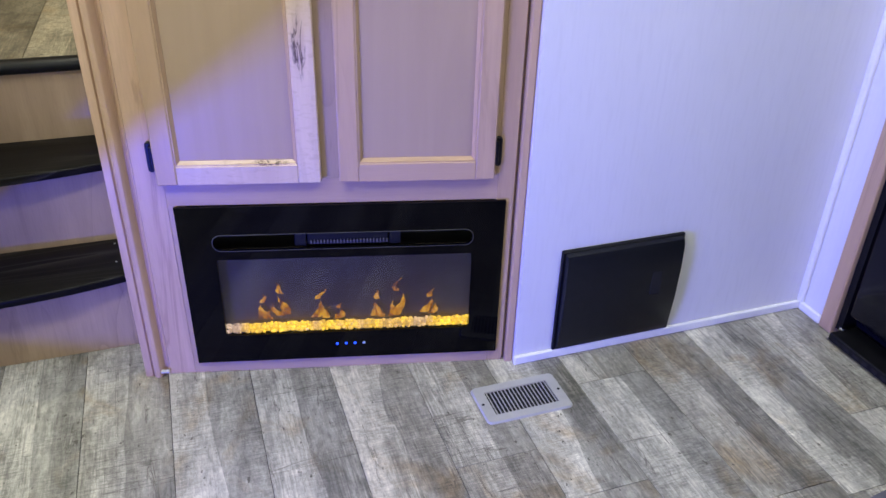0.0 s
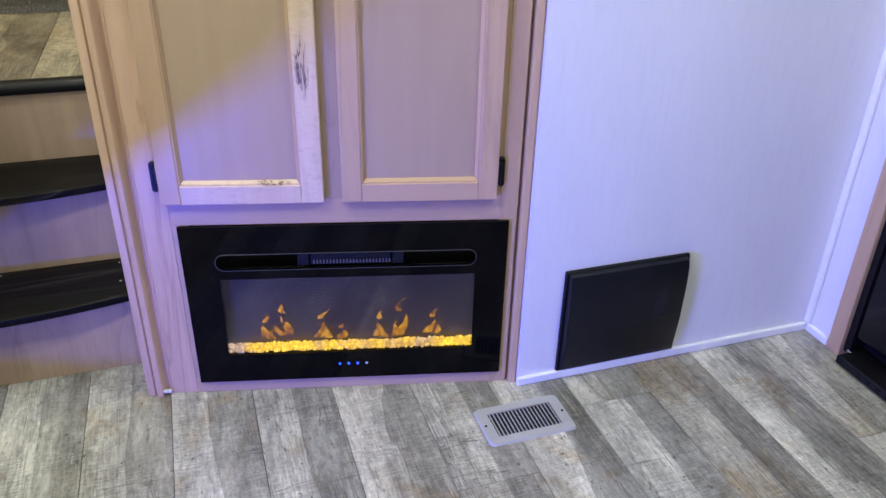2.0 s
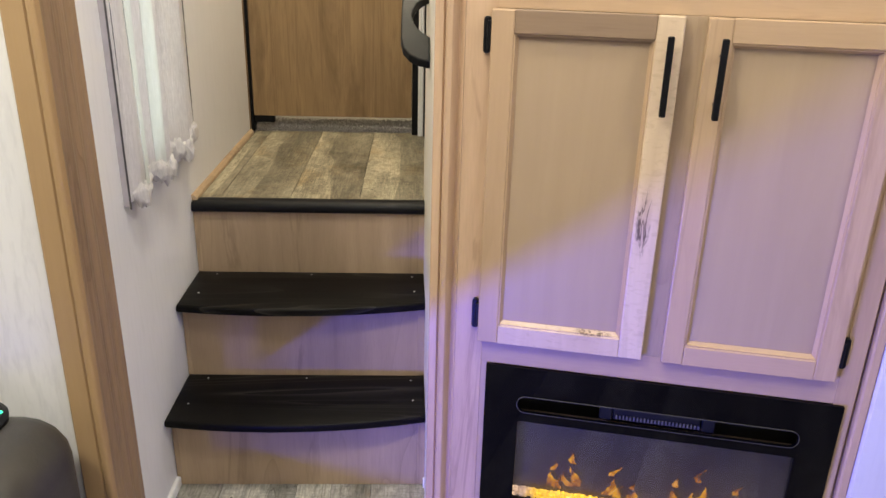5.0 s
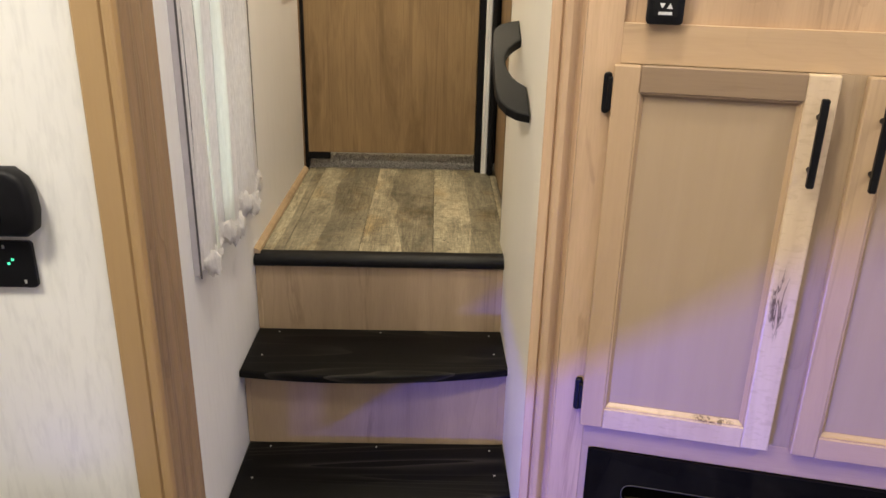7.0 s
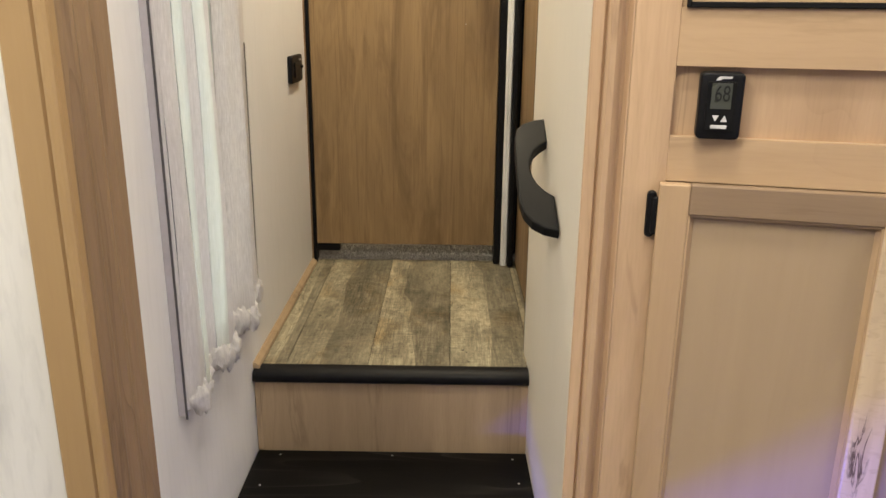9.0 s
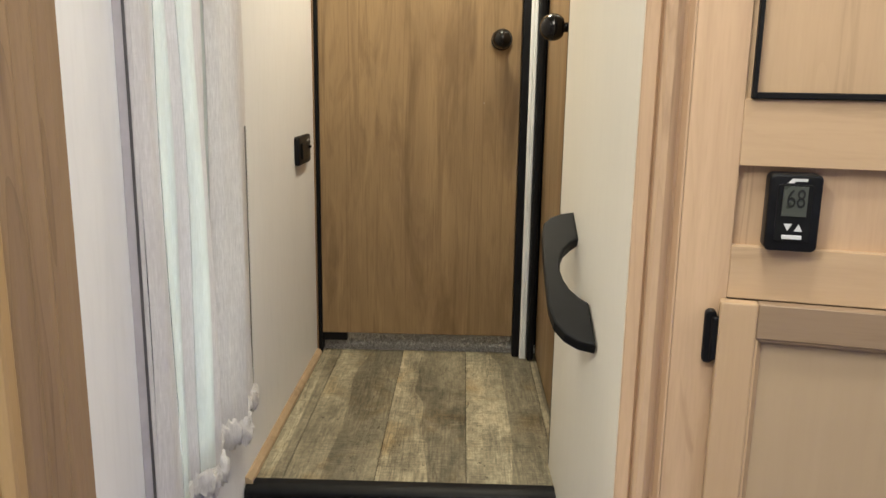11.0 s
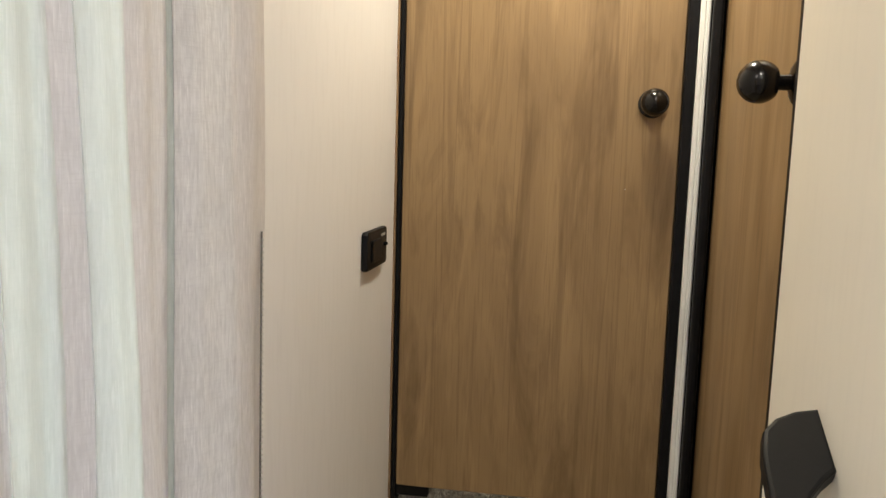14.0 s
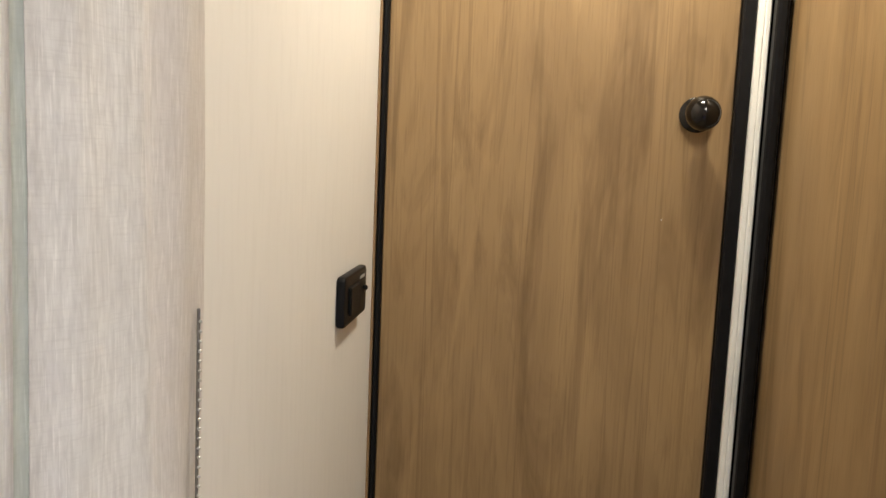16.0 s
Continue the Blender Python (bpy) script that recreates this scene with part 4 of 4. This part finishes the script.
# ---- curtain over the stair window ----
def curtain():
    c = thing("window_curtain", (LEFT, 1.89, 0.80), 0, "pleated greige linen curtain, daylight stripes put in as paler cloth", "curtain")
    y0, y1, top = 1.606, 2.140, 2.20
    rnd = random.Random(3)

    def depth(y):
        u = (y - y0) / (y1 - y0)
        d = 0.023 + 0.010 * math.sin(u * 19 + 0.6) + 0.005 * math.sin(u * 43 + 1.0)
        d *= min(1.0, 0.6 + (y - y0) / 0.05)
        d -= 0.018 * math.exp(-(((y - 1.921) / 0.017) ** 2))
        d *= min(1.0, 0.3 + max(0.0, y1 - y) / 0.06)
        d = max(d, 0.004)
        return d

    def strip(a, b, lift, z_from):
        n, rows = max(3, int((b - a) / 0.008)), 14
        bm = bmesh.new()
        grid = []
        for j in range(rows + 1):
            line = []
            for i in range(n + 1):
                y = a + (b - a) * i / n
                z = z_from(y) + (top - z_from(y)) * j / rows
                wave = 0.003 * math.sin(z * 7 + y * 31)
                lean = 0.035 * max(0.0, z - 1.30) * max(0.0, 1 - abs(y - 1.755) / 0.15)
                line.append(bm.verts.new((LEFT + depth(y) + lift + wave, y - lean, z)))
            grid.append(line)
        for j in range(rows):
            for i in range(n):
                bm.faces.new((grid[j][i], grid[j][i + 1], grid[j + 1][i + 1], grid[j + 1][i]))
        bmesh.ops.recalc_face_normals(bm, faces=bm.faces[:])
        bmesh.ops.solidify(bm, geom=bm.faces[:], thickness=0.0015)
        return bm

    hem = lambda y: 0.828 + 0.04 * (y - y0) + 0.012 * math.sin(y * 37)
    # The two pale strips paint daylight stripes onto one linen curtain.
    for a, b, lift, m, name in ((y0, 1.670, 0.0, M_LINEN, "linen_fold"), (1.668, 1.741, 0.003, M_DAYLIT, "sheer_stripe"), (1.739, 1.761, 0.0, M_LINEN, "linen_fold"), (1.759, 1.816, 0.003, M_DAYLIT, "sheer_stripe"), (1.814, 1.915, 0.0, M_LINEN, "linen_fold"), (1.912, 1.929, -0.001, M_CREASE, "lining_fold"), (1.924, 1.993, 0.003, M_HEM, "linen_fold"), (1.990, y1, 0.001, M_LINEN, "linen_fold")):
        smooth(part(name, strip(a, b, lift, hem), m, c, "stripe of daylight put in as paler, thinner cloth" if m is M_DAYLIT else "", True), 60)
    # Two thin strips paint the shadow beside the curtain's near edge.
    part("edge_binding", box(LEFT + 0.0125, LEFT + 0.0165, y0 - 0.0055, y0 - 0.003, 0.812, top, 0.001), M_EDGE_SHADE, c, "dark strip for the shade along the cloth's edge", True)
    part("side_return", box(LEFT + 0.0005, LEFT + 0.0124, y0 - 0.0045, y0 - 0.003, 0.818, top, 0.0005), M_SIDE_SHADE, c, "lilac-grey strip for the shade between cloth and wall", True)
    smooth(part("edge_roll", tube([(LEFT + 0.0165, y0 + 0.001, 0.83 + 0.1 * i) for i in range(14)], 0.0045), M_LINEN, c, "rolled side hem of the cloth", True), 60)
    # Gathered, lumpy ruffle along the hem.
    def ruffle(a, b):
        bm = bmesh.new()
        n, seg, loops = int((b - a) / 0.0025), 16, []
        for i in range(n + 1):
            y = a + (b - a) * i / n
            pinch = 0.62 + 0.55 * abs(math.sin(y * 88 + 2.2 * noise.noise(Vector((y * 18, 0, 0)))))
            end = min(1.0, 0.3 + 6 * min(i, n - i) / n)
            loop = []
            for k in range(seg):
                t = 2 * math.pi * k / seg
                lump = 1 + 0.75 * noise.noise(Vector((y * 130, 2.6 * math.cos(t), 2.6 * math.sin(t))))
                loop.append(bm.verts.new((LEFT + depth(y) + 0.003 + 0.010 * pinch * lump * end * math.cos(t), y, hem(y) + 0.012 + 0.021 * pinch * lump * end * math.sin(t))))
            loops.append(loop)
        for p, q in zip(loops, loops[1:]):
            for k in range(seg):
                bm.faces.new((p[k], p[(k + 1) % seg], q[(k + 1) % seg], q[k]))
        bm.faces.new(loops[0][::-1])
        bm.faces.new(loops[-1])
        bmesh.ops.recalc_face_normals(bm, faces=bm.faces[:])
        return bm

    cuts = [y0 + 0.002, 1.655, 1.742, 1.828, 1.91, 1.998, 2.07, y1 + 0.004]
    for a, b in zip(cuts, cuts[1:]):
        smooth(part("hem_ruffle", ruffle(a - 0.004, b + 0.004), M_HEM, c, "puckered ruffle of the gathered hem", True), 80)
    tagged(part("window_1", box(LEFT - 0.045, LEFT - 0.04, 1.65, 2.06, 0.92, 1.90), M_PANE), "clear window pane behind the curtain", "window", kind="structure").visible_shadow = False


curtain()


# ---- bead chain of the blind, at the curtain's far edge ----
def blind_chain():
    c = thing("blind_chain", (LEFT + 0.018, 2.118, 0.88), 0, "thin bead chain of the blind hanging beside the curtain", "chain")
    # Grey line behind the beads paints the dark shadow gap there.
    part("cord", tube([(LEFT + 0.0175, 2.1220 - 0.0006 * i, 1.42 - 0.036 * i) for i in range(16)], 0.0014), M_PIPING, c, "dark-grey line for the shadow behind the beads", True)
    bm = bmesh.new()
    for i in range(68):
        one = bmesh.new()
        bmesh.ops.create_icosphere(one, subdivisions=1, radius=0.0017)
        bmesh.ops.translate(one, vec=(LEFT + 0.0195, 2.1210 - 0.000132 * i, 1.41 - 0.0079 * i), verts=one.verts)
        merge(bm, one)
    tagged(part("bead", bm, M_STEEL, c, "small pale beads", True), kind="stuff")
    return c


blind_chain()


# ---- wall plate on the stair wall ----
def wall_plate():
    p = thing("switch_plate", (LEFT, 2.72, 1.328), 0, "small black switch plate on the white wall", "switch")
    bm = prism(rounded(2.642, 2.795, 1.288, 1.365, 0.008), "x", LEFT, LEFT + 0.014, 0.004, 2)
    smooth(part("plate", bm, M_BLACK, p, world_space=True))
    part("rocker", prism(rounded(2.665, 2.73, 1.303, 1.347, 0.004), "x", LEFT + 0.013, LEFT + 0.019, 0.002), M_SATIN, p, world_space=True)
    part("lever", box(LEFT + 0.013, LEFT + 0.021, 2.768, 2.776, 1.326, 1.334, 0.002), M_BLACK, p, world_space=True)
    part("marking", box(LEFT + 0.0138, LEFT + 0.0146, 2.745, 2.776, 1.348, 1.353), M_STEEL, p, "faint grey print", True)
    return p


wall_plate()


# ---- controls on the flecked wall ----
def wall_control():
    y = 1.217
    p = thing("wall_control", (-0.65, y, 1.10), 0, "rounded black control box on the flecked wall", "control panel")
    pts = [(-0.75, 1.049), (-0.584, 1.049), (-0.574, 1.057), (-0.570, 1.082), (-0.572, 1.109), (-0.579, 1.129), (-0.596, 1.143), (-0.75, 1.143)]
    smooth(part("case", prism(pts, "y", y - 0.034, y, 0.009, 3), M_BLACK, p, world_space=True))
    part("window", prism(rounded(-0.71, -0.612, 1.067, 1.125, 0.008), "y", y - 0.0355, y - 0.030, 0.001), M_GLASS_BLACK, p, "darker glossy window of the control box", True)
    q = thing("indicator_plate", (-0.65, y, 1.0), 0, "flat black plate with green indicator lights", "control panel")
    smooth(part("plate", prism(rounded(-0.75, -0.592, 0.966, 1.035, 0.006), "y", y - 0.010, y, 0.002), M_BLACK, q, world_space=True))
    for x, z in ((-0.620, 1.009), (-0.626, 1.003)):
        part("indicator", box(x - 0.0017, x + 0.0017, y - 0.0112, y - 0.0095, z - 0.0017, z + 0.0017), M_GREEN, q, "lit green indicator", True)
    for x, z in ((-0.630, 1.028), (-0.607, 0.976)):
        part("screw", box(x - 0.0015, x + 0.0015, y - 0.0112, y - 0.0095, z - 0.0025, z + 0.0025), M_STEEL, q, world_space=True)


wall_control()


# ---- furnace panel on the white wall ----
def furnace_panel():
    f = thing("furnace_cover", (1.353, NORTH, 0.18), 0, "dark grey plastic furnace cover on the white wall", "vent cover")
    y = NORTH - 0.001
    prof = [(y, 0.032), (y - 0.012, 0.030), (y - 0.020, 0.050), (y - 0.028, 0.14), (y - 0.030, 0.24), (y - 0.027, 0.300), (y - 0.021, 0.317), (y - 0.012, 0.322), (y, 0.322)]
    smooth(part("cover", prism(prof, "x", 1.186, 1.524, 0.003, 2), M_PANEL, f, world_space=True), 30)
    edge = [(y, 0.026), (y - 0.008, 0.026), (y - 0.010, 0.030), (y - 0.010, 0.324), (y - 0.007, 0.327), (y, 0.327)]
    part("flange", prism(edge, "x", 1.178, 1.532, 0.002), M_BLACK, f, "thin flange against the wall", True)
    part("finger_pull", box(1.436, 1.470, y - 0.0306, y - 0.0265, 0.165, 0.240, 0.003), M_DARK, f, "dark finger recess", True)
    return f


furnace_panel()


# ---- floor register ----
def floor_register():
    g = thing("floor_register", (1.037, 1.210, 0), 0, "grey painted steel floor register with slanted louvres", "vent")
    x0, x1, y0, y1 = 0.922, 1.150, 1.142, 1.277
    ix0, ix1, iy0, iy1 = x0 + 0.030, x1 - 0.030, y0 + 0.026, y1 - 0.026
    bm = bmesh.new()
    outer, inner = rounded(x0, x1, y0, y1, 0.014, 5), rounded(ix0, ix1, iy0, iy1, 0.002, 5)
    lip = rounded(x0 + 0.003, x1 - 0.003, y0 + 0.003, y1 - 0.003, 0.012, 5)
    loops = [[bm.verts.new((p[0], p[1], z)) for p in q] for q, z in ((outer, 0.0004), (lip, 0.005), (inner, 0.005), (inner, 0.0004))]
    for a, b in zip(loops, loops[1:]):
        for i in range(len(a)):
            m = (i + 1) % len(a)
            bm.faces.new((a[i], a[m], b[m], b[i]))
    bmesh.ops.recalc_face_normals(bm, faces=bm.faces[:])
    part("frame", bm, M_STEEL, g, world_space=True)
    part("duct", box(ix0 - 0.004, ix1 + 0.004, iy0 - 0.004, iy1 + 0.004, 0.0002, 0.0012), M_DARK, g, "dark duct below the louvres", True)
    n = 17
    for i in range(n):
        x = ix0 + (ix1 - ix0) * (i + 0.5) / n
        bm = box(-0.0017, 0.0017, iy0, iy1, -0.0005, 0.0005)
        bmesh.ops.transform(bm, matrix=pose(x, 0, 0.0034, 0, 22, 0), verts=bm.verts)
        part("louvre", bm, M_STEEL, g, world_space=True)
    for x in (x0 + 0.012, x1 - 0.012):
        bm = lathe([(0.0035, 0), (0.0035, 0.0015)], 10)
        bmesh.ops.translate(bm, vec=(x, 1.21, 0.0046), verts=bm.verts)
        part("screw_hole", bm, M_DARK, g, world_space=True)
    return g


floor_register()


# ---- refrigerator in its bay ----
def refrigerator():
    f = thing("refrigerator", (2.35, 0.80, 0), 0, "gloss black refrigerator in a maple-edged bay", "refrigerator")
    part("cabinet", box(2.05, 2.66, 0.43, 1.185, 0.03, 1.75), M_BLACK, f, world_space=True)
    smooth(part("lower_door", box(1.998, 2.046, 0.43, 1.178, 0.075, 0.62, 0.014, 3), M_FRIDGE, f, world_space=True))
    smooth(part("upper_door", box(1.998, 2.046, 0.43, 1.178, 0.628, 1.75, 0.014, 3), M_FRIDGE, f, world_space=True))
    part("side_gasket", box(2.0, 2.05, 1.180, 1.200, 0.02, 1.75), M_BLACK, f, world_space=True)
    kick = part("kick_plate", box(1.955, 2.05, 0.43, 1.178, 0.004, 0.030, 0.004), M_BLACK, f, "black slotted kick plate", True)
    for i in range(22):
        y = 0.46 + i * 0.032
        part("slot", box(1.9535, 1.956, y, y + 0.018, 0.012, 0.022), M_DARK, kick, world_space=True)
    part("hinge_cap", box(1.985, 2.0, 1.162, 1.178, 0.031, 0.040, 0.002), M_CHROME, f, "small steel hinge pin", True)
    part("handle", box(1.965, 1.980, 0.47, 0.49, 0.9, 1.4, 0.004), M_BLACK, f, world_space=True)
    return f


refrigerator()


# ---- seats ----
def recliner():
    r = thing("theater_seat", (-0.85, 0.55, 0), 0, "charcoal leatherette theater seat with a lit cup holder", "armchair")

    def cushion(name, q, bev, label="", mat=None):
        return smooth(part(name, box(*q, bev, 5), mat or M_LEATHER, r, label, True), 60)

    part("base", box(-1.35, -0.60, -0.40, 1.16, 0.0, 0.21), M_BLACK, r, world_space=True)
    cushion("arm", (-1.40, -0.452, 0.895, 1.180, 0.150, 0.612), 0.088)
    cushion("arm", (-1.40, -0.452, -0.42, -0.14, 0.150, 0.612), 0.088)
    cushion("seat_cushion", (-1.25, -0.40, -0.138, 0.888, 0.213, 0.47), 0.05)
    cushion("backrest", (-1.62, -1.22, -0.138, 0.888, 0.30, 1.04), 0.09)
    # Unseen ledge and rail, added to bound the led beam below and above.
    part("light_ledge", box(-0.575, -0.40, -0.13, 0.888, 0.125, 0.141, 0.001), M_BLACK, r, "unseen black ledge added to cut off led light below", True)
    part("front_rail", box(-0.396, -0.380, -0.135, 1.10, 0.213, 0.31, 0.001), M_BLACK, r, "unseen black rail added to cut off led light above", True)
    pts = []
    for i in range(13):
        a = radians(-90 + 15 * i)
        pts.append((-0.562 + 0.092 * math.cos(a), 0.897, 0.432 + 0.118 * math.sin(a)))
    pts = [(-1.2, 0.897, 0.550)] + pts[::-1]
    part("piping", tube(pts, 0.004), M_PIPING, r, "stitched grey piping", True)
    px, py, pz = -0.612, 1.092, 0.611
    ring = lathe([(0.049, -0.004), (0.068, -0.002), (0.069, 0.007), (0.061, 0.013), (0.050, 0.012), (0.049, -0.004)], 36)
    bmesh.ops.translate(ring, vec=(px, py, pz), verts=ring.verts)
    cup = smooth(part("cup_holder", ring, M_BLACK, r, "black cup holder ring with coloured buttons", True))
    well = lathe([(0.047, 0.0), (0.047, 0.004)], 32)
    bmesh.ops.translate(well, vec=(px, py, pz + 0.002), verts=well.verts)
    part("lit_well", well, M_BLUE_DIM, cup, "blue lit cup well", True)
    for a, m, label in ((20, M_GREEN, "green lit button"), (-12, M_BLUE, "blue lit button"), (-44, M_PINK, "pink lit button")):
        one = bmesh.new()
        bmesh.ops.create_icosphere(one, subdivisions=2, radius=0.0036)
        bmesh.ops.translate(one, vec=(px + 0.058 * math.cos(radians(a)), py + 0.058 * math.sin(radians(a)), pz + 0.0135), verts=one.verts)
        part("button", one, m, cup, label, True)
    return r


recliner()


def slate_chair():
    c = thing("armchair", (1.52, 0.05, 0), 0, "slate grey upholstered armchair with rounded arms", "armchair")

    def cushion(name, q, bev):
        return smooth(part(name, box(*q, bev, 5), M_GREY_CLOTH, c, world_space=True), 60)

    cushion("arm", (1.10, 1.32, -0.42, 0.40, 0.05, 0.52), 0.08)
    cushion("arm", (1.72, 1.94, -0.42, 0.40, 0.05, 0.52), 0.08)
    cushion("seat_cushion", (1.322, 1.718, -0.42, 0.36, 0.12, 0.42), 0.05)
    cushion("backrest", (1.10, 1.94, -0.66, -0.43, 0.05, 0.95), 0.08)
    for x in (1.16, 1.88):
        for y in (-0.60, 0.32):
            part("leg", box(x - 0.02, x + 0.02, y - 0.02, y + 0.02, 0, 0.07, 0.004), M_BLACK, c, world_space=True)
    return c


slate_chair()


# ---- shaggy mat at the foot of the steps ----
def mat():
    rnd = random.Random(9)
    m = thing("floor_mat", (-0.29, 1.33, 0), 0, "shaggy grey mat on the plank floor", "mat")
    pts = rounded(-0.405, -0.172, 1.215, 1.450, 0.10, 8)
    part("backing", prism(pts, "z", 0.0005, 0.012, 0.003), M_MAT, m, world_space=True)
    bm = bmesh.new()
    for i in range(6500):
        x, y = rnd.uniform(-0.405, -0.172), rnd.uniform(1.215, 1.450)
        cx, cy = min(max(x, -0.305), -0.272), min(max(y, 1.315), 1.350)
        if (x - cx) ** 2 + (y - cy) ** 2 > 0.0098:
            continue
        a, tilt, h = rnd.uniform(0, 6.283), rnd.uniform(0.003, 0.016), rnd.uniform(0.016, 0.032)
        dx, dy = math.cos(a), math.sin(a)
        v = [bm.verts.new((x - dy * 0.0013, y + dx * 0.0013, 0.011)), bm.verts.new((x + dy * 0.0013, y - dx * 0.0013, 0.011)), bm.verts.new((x + dx * tilt, y + dy * tilt, 0.011 + h))]
        bm.faces.new(v)
    tagged(part("pile", bm, M_MAT, m, "grey shag pile", True), kind="stuff")


mat()

# ---- carpet tufts at the bedroom threshold ----
rnd = random.Random(17)
bm = bmesh.new()
for i in range(5200):
    x, y = rnd.uniform(LEFT + 0.01, 0.135), BACK + 0.030 + 0.12 * rnd.random() ** 1.6
    a, tilt, h = rnd.uniform(0, 6.283), rnd.uniform(0.001, 0.006), rnd.uniform(0.006, 0.014)
    dx, dy = math.cos(a), math.sin(a)
    z = LAND + 0.004 + min(0.014, (y - BACK - 0.028) * 1.2)
    bm.faces.new([bm.verts.new((x - dy * 0.002, y + dx * 0.002, z)), bm.verts.new((x + dy * 0.002, y - dx * 0.002, z)), bm.verts.new((x + dx * tilt, y + dy * tilt, z + h))])
tagged(part("carpet_pile", bm, M_CARPET, bpy.data.objects["floor_bedroom"], "grey carpet pile"), kind="stuff")

# ---- floor planks ----
rnd = random.Random(21)
W, X0 = 0.1975, 0.0125
SEAMS = {4: 0.692, 6: 0.514, 7: 0.977, -2: 0.283}


def plank(x0, x1, y0, y1, top, parent, material=M_PLANK):
    g = 0.0007
    part("plank", box(x0 + g, x1 - g, y0 + g, y1 - g, top - 0.004, top, 0.0006), material, parent)


col = math.floor((WEST - X0) / W)
while X0 + col * W < EAST + 0.1:
    a, b = max(X0 + col * W, WEST), min(X0 + (col + 1) * W, EAST + 0.1)
    y = 1.73
    first = SEAMS.get(col) or rnd.uniform(0.7, 1.1)
    while y > SOUTH:
        y2 = max(y - first, SOUTH)
        plank(a, b, y2, y, 0.0, floor)
        y, first = y2, rnd.uniform(0.7, 1.2)
    col += 1
for a, b in ((-0.4865, -0.43), (-0.43, -0.2335), (-0.2335, -0.037), (-0.037, 0.1595), (0.1595, 0.184)):
    plank(a, b, 2.10, BACK + 0.033, LAND, landing, M_PLANK_LANDING)
